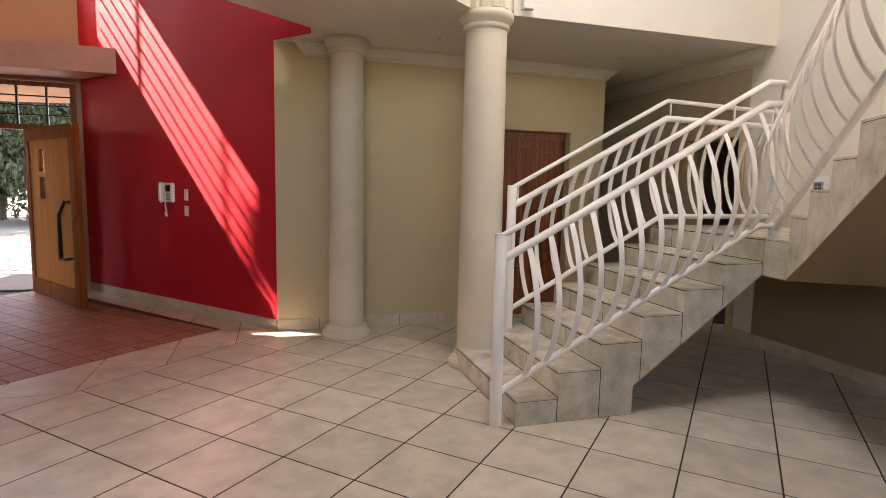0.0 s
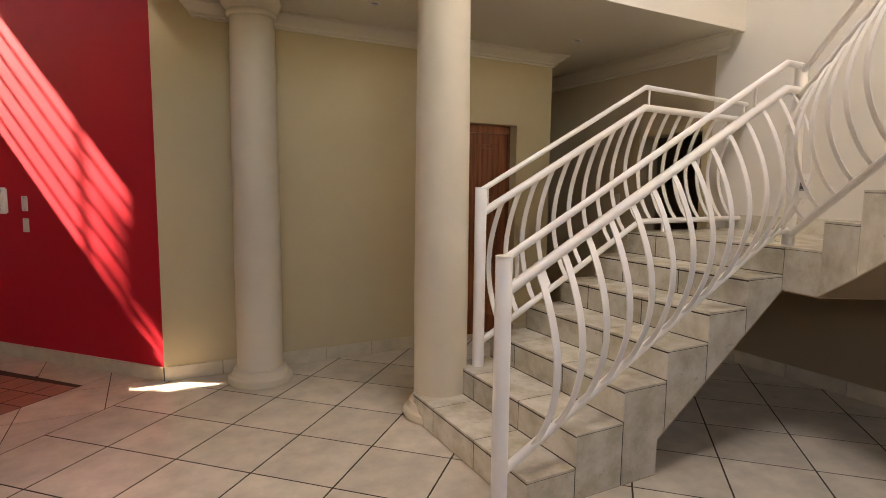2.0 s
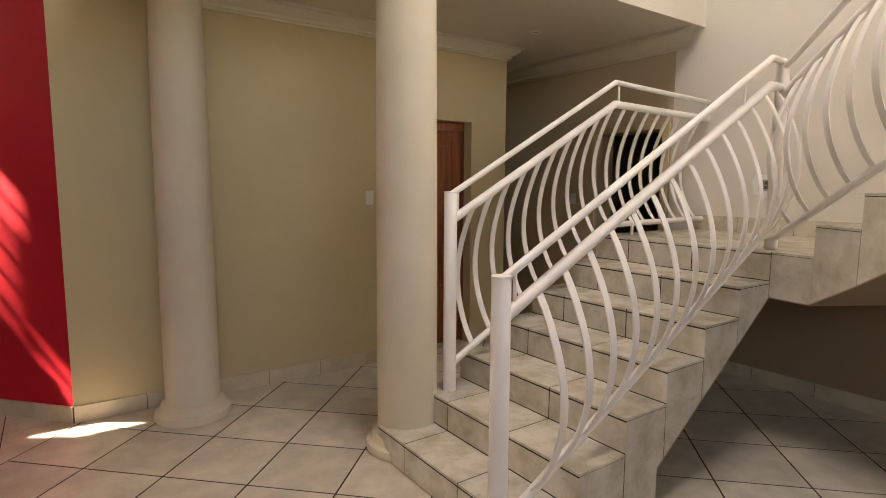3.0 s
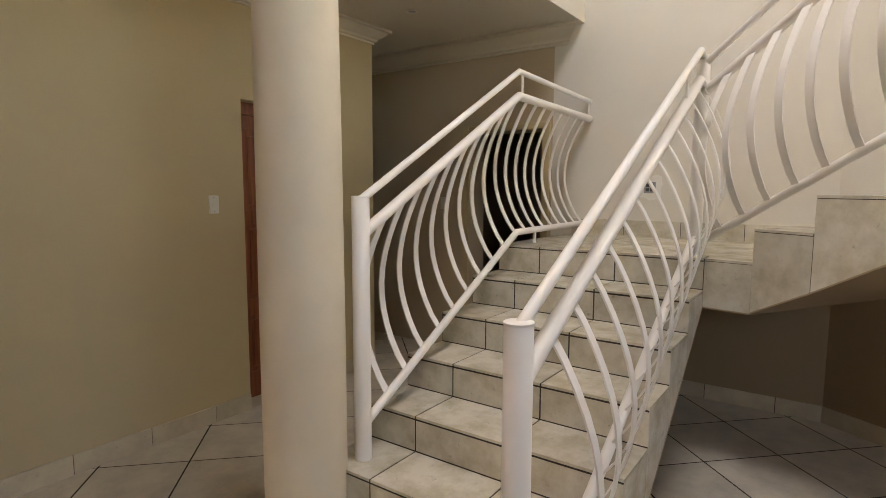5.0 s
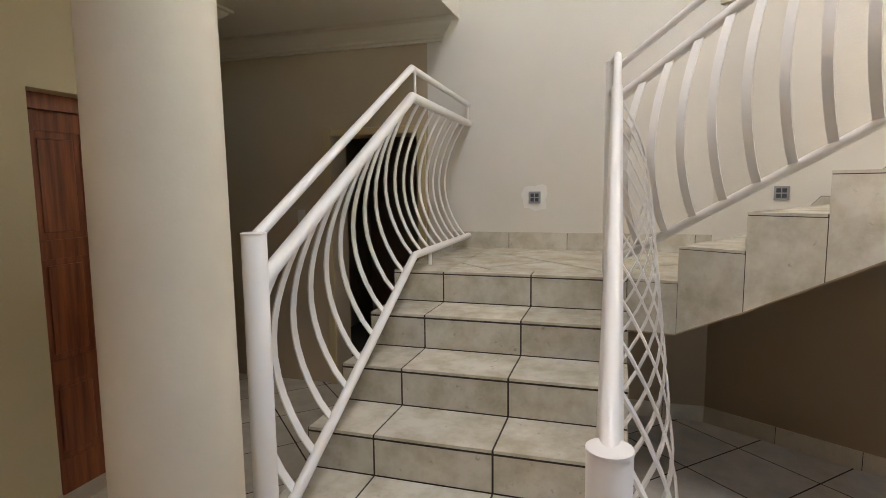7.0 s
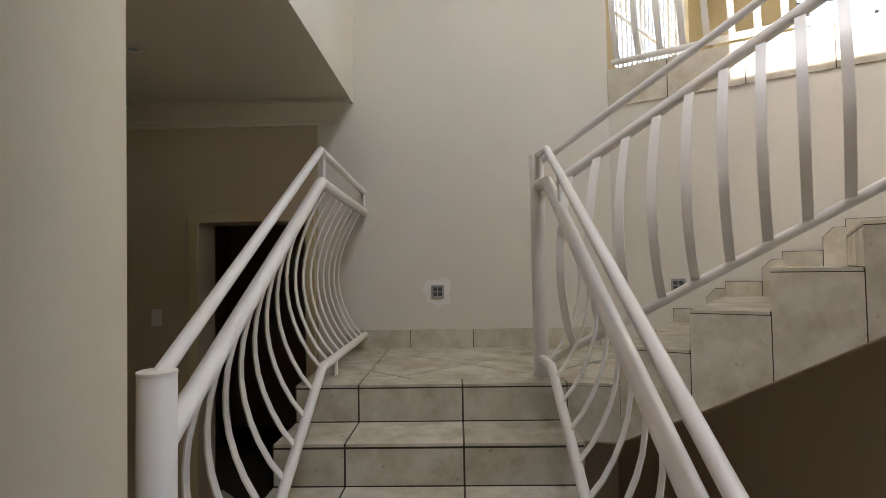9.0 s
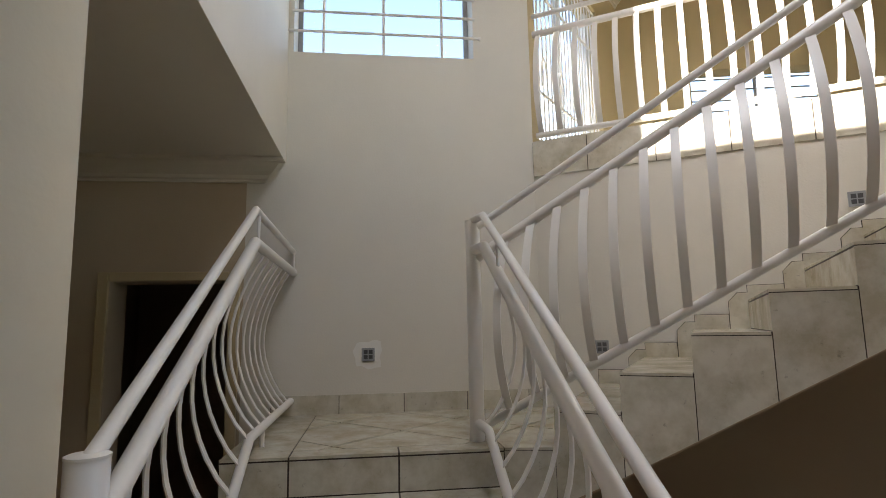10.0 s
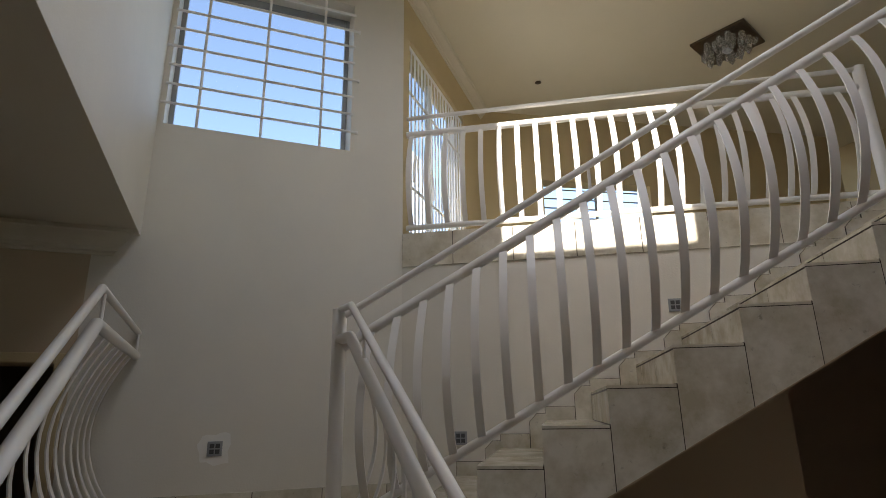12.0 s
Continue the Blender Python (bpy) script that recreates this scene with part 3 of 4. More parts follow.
def gal(s, z):
    p = CORNER + DOWN * s + ACROSS * 0.04
    return (p.x, p.y, z)


rail_run(rd, [gal(0.02, UPPER + 0.06), gal(3.25, UPPER + 0.06)], [gal(0.02, UPPER + 0.84), gal(3.25, UPPER + 0.84)], [gal(0.02, UPPER + 0.985), gal(3.25, UPPER + 0.985)], lambda d: tuple(-ACROSS * 0.12) + (0,), 0.1385, 0.0415)
newel("newel_post", *gal(3.28, 0)[:2], UPPER, UPPER + 1.0, "white painted steel newel post at the end of the gallery")

# tiled band on the gallery's edge
band = empty("gallery_band", flat(CORNER + DOWN * 1.6, UPPER), "band of pale tiles on the gallery edge", "trim", kind="structure")
part("grout", bm_hull_quad([flat(CORNER, UPPER - 0.252), flat(CORNER + DOWN * 3.3, UPPER - 0.252), flat(CORNER + DOWN * 3.3, UPPER - 0.003), flat(CORNER, UPPER - 0.003)], tuple(-ACROSS * 0.008) + (0,)), M_GROUT, band)
for i in range(8):
    a0, a1 = max(0.0, 0.382 + 0.439 * (i - 1)), min(3.3, 0.382 + 0.439 * i)
    q = [CORNER + DOWN * (a0 + 0.003), CORNER + DOWN * (a1 - 0.003)]
    part("band_tile", bm_hull_quad([flat(q[0], UPPER - 0.255), flat(q[1], UPPER - 0.255), flat(q[1], UPPER), flat(q[0], UPPER)], tuple(-ACROSS * 0.014) + (0,)), M_STAIR, band)

# ---- columns ----
def column(name, x, y, r, top, label):
    root = empty(name, (x, y, 0), label, "column", "columns of the hall")
    part("base", bm_lathe(x, y, [(r + 0.065, 0), (r + 0.072, 0.02), (r + 0.065, 0.05), (r + 0.04, 0.06), (r + 0.035, 0.075), (r + 0.03, 0.1), (r + 0.006, 0.115)]), M_COL, root, smooth=True)
    part("shaft", bm_lathe(x, y, [(r, 0.1), (r, 0.9), (r - 0.004, 1.7), (r - 0.012, top - 0.12)]), M_COL, root, smooth=True)
    part("capital", bm_lathe(x, y, [(r - 0.012, top - 0.14), (r + 0.002, top - 0.132), (r + 0.008, top - 0.122), (r + 0.008, top - 0.108), (r + 0.002, top - 0.098), (r + 0.012, top - 0.08), (r + 0.03, top - 0.066), (r + 0.04, top - 0.048), (r + 0.042, top - 0.03), (r + 0.036, top - 0.012), (r + 0.03, top)]), M_COL, root, smooth=True)
    return root


column("column", 0.404, 5.606, 0.169, CEIL, "round off-white plaster column beside the niche wall")
column("column", 1.357, 4.417, 0.175, CEIL, "round off-white plaster column beside the stairs")


# ---- skirtings ----
def skirting(name, p, q, z, label, length=0.33, h=0.11, thick=0.012, first=None, material=None):
    """A row of skirting tiles on the right of the line from p to q."""
    p, q = Vector(p), Vector(q)
    way, total = (q - p).normalized(), (q - p).length
    right = Vector((way.y, -way.x))
    root = empty(name, flat((p + q) / 2, z), label, "baseboard", kind="structure")
    back = [p, q, q + right * thick * 0.5, p + right * thick * 0.5]
    part("grout", bm_prism([tuple(v) for v in back], z, z + h - 0.003), M_GROUT, root)
    a, step = 0.0, first or length
    while a < total - 0.01:
        b = min(total, a + step)
        c = [p + way * (a + 0.0025), p + way * (b - 0.0025)]
        pts = [c[0], c[1], c[1] + right * thick, c[0] + right * thick]
        part("skirting_tile", bm_prism([tuple(v) for v in pts], z, z + h), material or M_SKIRT, root)
        a, step = b, length
    return root


skirting("baseboard_red", FAC0, RED0, 0, "pale tile skirting at the foot of the red wall")
skirting("baseboard_niche", (-0.26, Y_NICHE), (2.11, Y_NICHE), 0, "pale tile skirting at the foot of the cream wall", 0.42)
skirting("baseboard_niche_end", (2.96, Y_NICHE), (3.38, Y_NICHE), 0, "pale tile skirting beside the door", 0.42)
skirting("baseboard_landing", (X_LAND, Y_LEFT), (X_LAND, CORNER.y), LAND, "pale tile skirting on the landing", 0.42, 0.12, first=0.43, material=M_STAIR)
skirting("baseboard_floor", (X_LAND, 4.70), (X_LAND, CORNER.y), 0, "pale tile skirting under the stairs", 0.45)
skirting("baseboard_under", CORNER, E1, 0, "pale tile skirting under the upper flight", 0.45)

# stepped skirting along the wall of the upper flight
steps_skirt = empty("baseboard_stairs", flat(CORNER + DOWN * 1.5, 2.0), "stepped tile skirting along the stair wall", "baseboard", kind="structure")
for i in range(10):
    a0 = TREAD2 * i
    z = (8 + i) * H
    for lo, hi, zz in ((a0 + 0.002, a0 + 0.189, 0.085), (a0 + 0.194, a0 + TREAD2 + 0.01, 0.085 + H * 0.75)):
        cut = 0.05 if lo > a0 + 0.1 else 0.0
        q = [P2(lo, WIDE2 - 0.001, z), P2(hi, WIDE2 - 0.001, z), P2(hi, WIDE2 - 0.001, z + zz), P2(lo + cut, WIDE2 - 0.001, z + zz)]
        if cut:
            q.append(P2(lo, WIDE2 - 0.001, z + zz - cut))
        g = [P2(lo - 0.003, WIDE2 - 0.001, z), P2(hi + 0.003, WIDE2 - 0.001, z), P2(hi + 0.003, WIDE2 - 0.001, z + zz + 0.003), P2(lo + cut - 0.003, WIDE2 - 0.001, z + zz + 0.003)]
        if cut:
            g.append(P2(lo - 0.003, WIDE2 - 0.001, z + zz - cut))
        part("grout", bm_hull_quad(g, tuple(-ACROSS * (0.005 if cut else 0.006)) + (0,)), M_GROUT, steps_skirt)
        part("skirting_tile", bm_hull_quad(q, tuple(-ACROSS * 0.012) + (0,)), M_STAIR, steps_skirt)

# ---- cornices ----
COVE = [(0, 0), (0.12, 0), (0.12, -0.018), (0.10, -0.022), (0.085, -0.04), (0.06, -0.062), (0.035, -0.078), (0.03, -0.095), (0.014, -0.1), (0.014, -0.115), (0, -0.115)]
niche_cove = bm_sweep([(0.03, Y_NICHE, CEIL - 0.001), (3.38, Y_NICHE, CEIL - 0.001), (3.38, 9.0, CEIL - 0.001)], COVE)
for v in niche_cove.verts:
    if v.co.x < 0.1:
        v.co.x -= Y_NICHE - v.co.y
structure("cornice_niche", niche_cove, M_CEIL, "moulded white plaster cornice over the cream wall")
pass_cove = bm_sweep([(X_LAND, 9.0, CEIL - 0.001), (X_LAND, 4.357, CEIL - 0.001)], [(u * 1.2, v * 1.25) for u, v in COVE])
for v in pass_cove.verts:
    if v.co.y < 5:
        v.co.y += 0.144 - (X_LAND - v.co.x)
structure("cornice_landing", pass_cove, M_CEIL, "moulded white plaster cornice over the passage wall, cut at a mitre")
structure("cornice_gallery", bm_sweep([flat(G1, ROOF - 0.001), flat(CORNER, ROOF - 0.001)], [(-u * 0.8, v) for u, v in COVE][::-1]), M_CEIL, "moulded cream plaster cornice of the gallery")

# fluted block over the column at the edge of the upper floor
bm = bmesh.new()
ring = []
for i in range(56):
    r = 0.212 if i % 4 else 0.192
    a = 2 * math.pi * i / 56
    ring.append((1.357 + r * math.cos(a), 4.417 + r * math.sin(a)))
thing("fluted_drum", bm_prism(ring, CEIL + 0.001, CEIL + 0.75, bm), M_COL, "fluted off-white plaster drum above the column", "column")


# ---- doors ----
def panel_door(name, x0, x1, y, z1, label):
    """A panelled door leaf facing -y, with raised and sunk panels."""
    root = empty(name, ((x0 + x1) / 2, y, 0), label, "door", kind="structure")
    part("leaf", bm_box((x0, y + 0.012, 0.006), (x1, y + 0.04, z1)), M_WOOD, root)
    w = x1 - x0
    for a, b in ((0, 0.1), (w - 0.1, w), (w / 2 - 0.04, w / 2 + 0.04)):
        part("stile", bm_box((x0 + a, y, 0.006), (x0 + b, y + 0.013, z1), bevel=0.004), M_WOOD, root)
    for a, b in ((0.006, 0.2), (0.62, 0.74), (1.28, 1.38), (z1 - 0.11, z1)):
        for c, d in ((0.1, w / 2 - 0.04), (w / 2 + 0.04, w - 0.1)):
            part("rail", bm_box((x0 + c, y + 0.001, a), (x0 + d, y + 0.013, b), bevel=0.003), M_WOOD, root)
    for a, b in ((0.2, 0.62), (0.74, 1.28), (1.38, z1 - 0.11)):
        for c, d in ((0.1, w / 2 - 0.04), (w / 2 + 0.04, w - 0.1)):
            part("panel", bm_box((x0 + c + 0.035, y + 0.004, a + 0.035), (x0 + d - 0.035, y + 0.014, b - 0.035), bevel=0.008), M_WOOD, root)
    return root


panel_door("door_1", 2.125, 2.945, Y_NICHE + 0.15, 2.045, "closed dark red-brown panelled wooden door")
fr = empty("door_frame", (2.53, Y_NICHE + 0.12, 0), "dark wooden door frame", "door frame", kind="structure")
part("head", bm_box((2.112, Y_NICHE + 0.11, 2.04), (2.958, Y_NICHE + 0.2, 2.119)), M_WOOD, fr)
part("jamb", bm_box((2.9475, Y_NICHE + 0.11, 0), (2.958, Y_NICHE + 0.2, 2.04)), M_WOOD, fr)
part("jamb", bm_box((2.112, Y_NICHE + 0.11, 0), (2.122, Y_NICHE + 0.2, 2.04)), M_WOOD, fr)
thing("door_threshold", bm_box((2.112, Y_NICHE + 0.005, 0.001), (2.958, Y_NICHE + 0.24, 0.012)), M_SKIRT, "pale tiled threshold under the panelled door", "threshold", "structure")
# plaster surround of the dark doorway in the passage
sd = empty("door_surround", (X_LAND, 5.05, 0), "cream painted frame of a dark doorway", "door frame", kind="structure")
for lo, hi in (((X_LAND - 0.02, 4.63, 0), (X_LAND + 0.1, 4.698, 2.10)), ((X_LAND - 0.02, 5.432, 0), (X_LAND + 0.1, 5.50, 2.10)), ((X_LAND - 0.02, 4.70, 2.042), (X_LAND + 0.1, 5.43, 2.10))):
    part("frame_member", bm_box(lo, hi, bevel=0.006), M_CREAM, sd)

# ---- front door ----
HINGE, FREE = Vector((-3.27, 8.50)), Vector((-2.36, 7.25))
leaf_way = (FREE - HINGE).normalized()
leaf_n = Vector((leaf_way.y, -leaf_way.x))
leaf_len = (FREE - HINGE).length
door = empty("front_door", flat((HINGE + FREE) / 2, 0), "open honey-coloured wooden front door with a long pull handle", "door")


def leaf_box(a0, a1, n0, n1, z0, z1):
    c = [HINGE + leaf_way * a + leaf_n * n for a, n in ((a0, n0), (a1, n0), (a1, n1), (a0, n1))]
    return bm_prism([tuple(v) for v in c], z0, z1)


# the side towards the room
ROOM = -1 if (Vector((-1, 5)) - HINGE).dot(leaf_n) < 0 else 1
L = leaf_len
part("leaf", leaf_box(0.12, L - 0.14, -0.02, 0.02, 0.22, 1.0), M_WOOD_L, door)
for a0, a1, z0, z1 in ((0.12, 0.42, 1.0, 1.94), (0.60, L - 0.14, 1.0, 1.94), (0.42, 0.60, 1.0, 1.23), (0.42, 0.60, 1.50, 1.56), (0.42, 0.60, 1.83, 1.94)):
    part("board", leaf_box(a0 + 0.001, a1 - 0.001, -0.02, 0.02, z0 + 0.001, z1), M_WOOD_L, door)
for z0, z1 in ((1.231, 1.499), (1.561, 1.829)):
    ob = part("glazing", leaf_box(0.425, 0.595, -0.003, 0.003, z0, z1), M_GLASS, door, "small glass pane")
for a0, a1, z0, z1 in ((0, 0.12, 0.02, 2.09), (L - 0.14, L, 0.02, 2.09), (0.121, L - 0.141, 0.02, 0.22), (0.121, L - 0.141, 1.94, 2.09)):
    part("stile", leaf_box(a0, a1, -0.035, 0.035, z0, z1), M_WOOD_M, door, "red-brown wooden stile")
hx = L - 0.30


def on_leaf(a, n, z):
    p = HINGE + leaf_way * a + leaf_n * n
    return (p.x, p.y, z)


part("pull_handle", bm_sweep([on_leaf(hx + 0.10, ROOM * 0.03, 1.22), on_leaf(hx + 0.10, ROOM * 0.08, 1.22), on_leaf(hx - 0.02, ROOM * 0.10, 1.07), on_leaf(hx - 0.02, ROOM * 0.10, 0.56), on_leaf(hx + 0.10, ROOM * 0.09, 0.57), on_leaf(hx + 0.10, ROOM * 0.03, 0.57)], circle(0.018, 8), up=Vector((*leaf_n, 0))), M_DARK, door, "dark metal pull handle", True)
part("lock", bm_sweep([on_leaf(L - 0.05, ROOM * 0.03, 1.05), on_leaf(L - 0.05, ROOM * 0.05, 1.05)], circle(0.02, 10)), M_DARK, door, "", True)
# dark frame and transom
tf = empty("transom_window", flat(FAC0 + FAC_WAY * 1.1, 2.2), "dark framed transom window over the front door", "window", kind="structure")


def fac_box(a0, a1, n0, n1, z0, z1):
    n = Vector((-FAC_WAY.y, FAC_WAY.x))
    c = [FAC0 + FAC_WAY * a + n * k for a, k in ((a0, n0), (a1, n0), (a1, n1), (a0, n1))]
    return bm_prism([tuple(v) for v in c], z0, z1)


OUT = -1
for a0, a1, z0, z1 in ((0.07, 0.15, 0.0, 2.71), (2.06, 2.14, 0.0, 2.71), (0.151, 2.059, 2.1, 2.17), (0.151, 2.059, 2.65, 2.71), (0.58, 0.66, 0.0, 2.1)):
    part("frame_member", fac_box(a0, a1, OUT * 0.06, OUT * 0.14, z0, z1), M_WOOD, tf)
for a in (0.42, 0.75, 1.08, 1.42, 1.75):
    part("glazing_bar", fac_box(a - 0.012, a + 0.012, OUT * 0.08, OUT * 0.11, 2.171, 2.649), M_DARK, tf)
for z in (2.29, 2.41, 2.53):
    part("glazing_bar", fac_box(0.151, 2.059, OUT * 0.082, OUT * 0.108, z - 0.008, z + 0.008), M_DARK, tf)
part("side_panel", fac_box(0.151, 0.579, OUT * 0.08, OUT * 0.12, 0.0, 2.1), M_WOOD, tf)
# bars of the high window over the entrance
hb = empty("high_window", flat(FAC0 + FAC_WAY * 1.1, 3.72), "high window with white burglar bars over the entrance", "window", kind="structure")
for i in range(7):
    z = 3.86 + 0.19 * i
    part("bar", fac_box(0.245, 2.455 if z < 4.3 else 1.895, 0.02, 0.034, z - 0.01, z + 0.01), M_RAIL, hb)
for a in (0.64, 1.43, 2.22):
    part("bar", fac_box(a - 0.012, a + 0.012, 0.035, 0.05, 3.725, 5.125 if a < 1.9 else 4.325), M_RAIL, hb)

# ---- stair window ----
sw = empty("window_1", (X_LAND, 3.67, 3.645), "stair window with white burglar bars", "window", kind="structure")
WY0, WY1, WZ0, WZ1 = 3.048, 4.322, 3.645, 4.95
for lo, hi in (((4.405, WY0, WZ0), (4.445, WY0 + 0.035, WZ1)), ((4.405, WY1 - 0.035, WZ0), (4.445, WY1, WZ1)), ((4.405, WY0 + 0.036, WZ0), (4.445, WY1 - 0.036, WZ0 + 0.035)), ((4.405, WY0 + 0.036, WZ1 - 0.06), (4.445, WY1 - 0.036, WZ1))):
    part("window_frame", bm_box(lo, hi, bevel=0.003), M_GREY, sw, "grey window frame")
pane = part("pane", bm_box((4.424, WY0 + 0.036, WZ0 + 0.036), (4.428, WY1 - 0.036, WZ1 - 0.061)), M_GLASS, sw, "clear glass pane")
pane.visible_shadow = False
for i in range(8):
    z = 3.797 + 0.15 * i
    ext = 0.045 if i in (0, 3, 6) else 0.012
    part("bar", bm_sweep([(X_LAND - 0.012, WY0 - ext, z), (X_LAND - 0.012, WY1 + ext, z)], circle(0.010, 8)), M_RAIL, sw, smooth=True)
for y in (3.279, 3.697, 4.117):
    part("bar", bm_sweep([(X_LAND - 0.004, y, WZ0 + 0.002), (X_LAND - 0.004, y, WZ1 - 0.002)], circle(0.010, 8), up=Vector((1, 0, 0))), M_RAIL, sw, smooth=True)
for i in (0, 3, 6):
    for y in (WY0 - 0.045, WY1 + 0.045):
        part("lug", bm_box((X_LAND - 0.02, y - 0.008, 3.797 + 0.15 * i - 0.012), (X_LAND - 0.0005, y + 0.008, 3.797 + 0.15 * i + 0.012), bevel=0.003), M_RAIL, sw)


# ---- gallery glass door with its ornate gate ----
def on_gal(a, z, n=0.0):
    p = CORNER + G_WAY * a + Vector((-G_WAY.y, G_WAY.x)) * n
    return (p.x, p.y, z)


gg = empty("window_2", on_gal(0.87, UPPER), "tall glass door behind an ornate white security gate", "window", kind="structure")
for i in range(19):
    a = 0.15 + i * 0.08
    part("gate_bar", bm_sweep([on_gal(a, UPPER + 0.06, 0.03), on_gal(a, 4.80, 0.03)], circle(0.008, 6), up=Vector((1, 0, 0))), M_RAIL, gg, smooth=True)
for z in (UPPER + 0.07, 3.5, 4.35, 4.79):
    part("gate_rail", bm_sweep([on_gal(0.13, z, 0.03), on_gal(1.61, z, 0.03)], circle(0.012, 8)), M_RAIL, gg, smooth=True)
for i in range(4):
    for k in (-1, 1):
        a = 0.33 + 0.36 * i
        part("scroll", bm_sweep([on_gal(a, 3.82, 0.03), on_gal(a + k * 0.03, 3.78, 0.03), on_gal(a + k * 0.055, 3.66, 0.03), on_gal(a + k * 0.05, 3.56, 0.03)], circle(0.008, 6), up=Vector((*(Vector((-G_WAY.y, G_WAY.x))), 0))), M_RAIL, gg, smooth=True)
for a0, a1, z0, z1 in ((0.122, 0.17, UPPER + 0.05, 4.82), (0.84, 0.90, UPPER + 0.05, 4.82), (1.57, 1.618, UPPER + 0.05, 4.82)):
    c = [on_gal(a, 0, n)[:2] for a, n in ((a0, 0.1), (a1, 0.1), (a1, 0.15), (a0, 0.15))]
    part("door_stile", bm_prism(c, z0, z1), M_PLASTIC, gg)
c = [on_gal(a, 0, n)[:2] for a, n in ((0.171, 0.122), (0.839, 0.122), (0.839, 0.127), (0.171, 0.127))]
pane = part("pane", bm_prism(c, UPPER + 0.06, 4.81), M_GLASS, gg, "clear glass pane")
pane.visible_shadow = False


# window in the end wall of the gallery
def on_end(a, z, n=0.0):
    p = G1 + F_WAY * a + Vector((-F_WAY.y, F_WAY.x)) * n
    return (p.x, p.y, z)


ew = empty("window_3", on_end(1.45, UPPER + 0.75), "window with dark frame and bars at the gallery end", "window", kind="structure")
for i in range(5):
    z = UPPER + 0.82 + i * 0.12
    part("bar", bm_sweep([on_end(0.75, z, 0.05), on_end(2.15, z, 0.05)], circle(0.009, 6)), M_GREY, ew, smooth=True)
for a in (0.76, 1.45, 2.14):
    part("window_frame", bm_sweep([on_end(a, UPPER + 0.752, 0.08), on_end(a, 4.418, 0.08)], circle(0.022, 4), up=Vector((1, 0, 0))), M_GREY, ew)


# ---- fittings ----
def socket_box(name, centre, way, out, label, w=0.085, plate=True):
    """A step light in the wall: a grey box with four dark windows, in a patch of fresh plaster."""
    root = empty(name, centre, label, "step light", "step lights of the stairs")
    c, a, n, u = Vector(centre), Vector(way), Vector(out), Vector((0, 0, 1))

    def block(a0, a1, z0, z1, n0, n1):
        return bm_hull_quad([c + a * a0 + u * z0 + n * n0, c + a * a1 + u * z0 + n * n0, c + a * a1 + u * z1 + n * n0, c + a * a0 + u * z1 + n * n0], n * (n1 - n0))

    if plate:
        bm = bmesh.new()
        pts = []
        for i in range(24):
            t = 2 * math.pi * i / 24
            r = 0.088 * (1 + 0.09 * math.sin(3 * t + 1) + 0.06 * math.sin(7 * t)) / max(abs(math.cos(t)), abs(math.sin(t))) ** 0.7
            pts.append(c + a * r * math.cos(t) + u * r * math.sin(t) + n * 0.0005)
        part("plaster_patch", bm_hull_quad(pts, n * 0.001, bm), M_PATCH, root, "patch of fresh white plaster")
    part("box", block(-w / 2, w / 2, -w / 2, w / 2, 0.002, 0.012), M_GREY, root)
    k = w * 0.30
    for i in (-1, 1):
        for j in (-1, 1):
            part("lens", block(i * w * 0.19 - k / 2, i * w * 0.19 + k / 2, j * w * 0.19 - k / 2, j * w * 0.19 + k / 2, 0.012, 0.014), M_LENS, root)
    return root


socket_box("step_light", (X_LAND, 3.804, 1.549), (0, 1, 0), (-1, 0, 0), "grey square step light in a fresh plaster patch")
for sp, z in ((0.41, 1.573), (1.86, 2.397)):
    p = CORNER + DOWN * sp
    socket_box("step_light", flat(p, z), (*DOWN, 0), (*(-ACROSS), 0), "grey square step light in the stair wall", plate=False)


def switch(name, centre, way, out, w, h, label):
    root = empty(name, centre, label, "light switch", "light switches")
    c, a, n, u = Vector(centre), Vector(way), Vector(out), Vector((0, 0, 1))

    def block(a0, a1, z0, z1, n0, n1):
        return bm_hull_quad([c + a * a0 + u * z0 + n * n0, c + a * a1 + u * z0 + n * n0, c + a * a1 + u * z1 + n * n0, c + a * a0 + u * z1 + n * n0], n * (n1 - n0))

    bm = block(-w / 2, w / 2, -h / 2, h / 2, 0.0005, 0.009)
    bmesh.ops.bevel(bm, geom=bm.edges[:], offset=0.003, segments=2, affect="EDGES")
    part("plate", bm, M_PLASTIC, root)
    part("rocker", block(-w * 0.16, w * 0.16, -h * 0.10, h * 0.06, 0.009, 0.014), M_PLASTIC, root)
    for z in (-0.4, 0.4):
        part("screw", block(-0.003, 0.003, z * h - 0.003, z * h + 0.003, 0.009, 0.0105), M_GREY, root)
    return root


switch("light_switch", (1.885, Y_NICHE, 1.43), (1, 0, 0), (0, -1, 0), 0.07, 0.115, "white light switch on the cream wall")
switch("light_switch", (X_LAND, 5.72, 1.40), (0, 1, 0), (-1, 0, 0), 0.07, 0.115, "white light switch beside the dark doorway")
RED_OUT = Vector((-RED_WAY.y, RED_WAY.x, 0))
if RED_OUT.dot(Vector((-1, -1, 0))) < 0:
    RED_OUT = -RED_OUT
switch("light_switch", on_red(1.435, 1.33), (*RED_WAY, 0), RED_OUT, 0.07, 0.125, "white light switch on the red wall")
switch("light_switch", on_red(1.435, 1.15), (*RED_WAY, 0), RED_OUT, 0.07, 0.115, "white light switch on the red wall")

# door phone on the red wall
ph = empty("door_phone", on_red(1.75, 1.34), "white door phone with handset and screen on the red wall", "intercom")


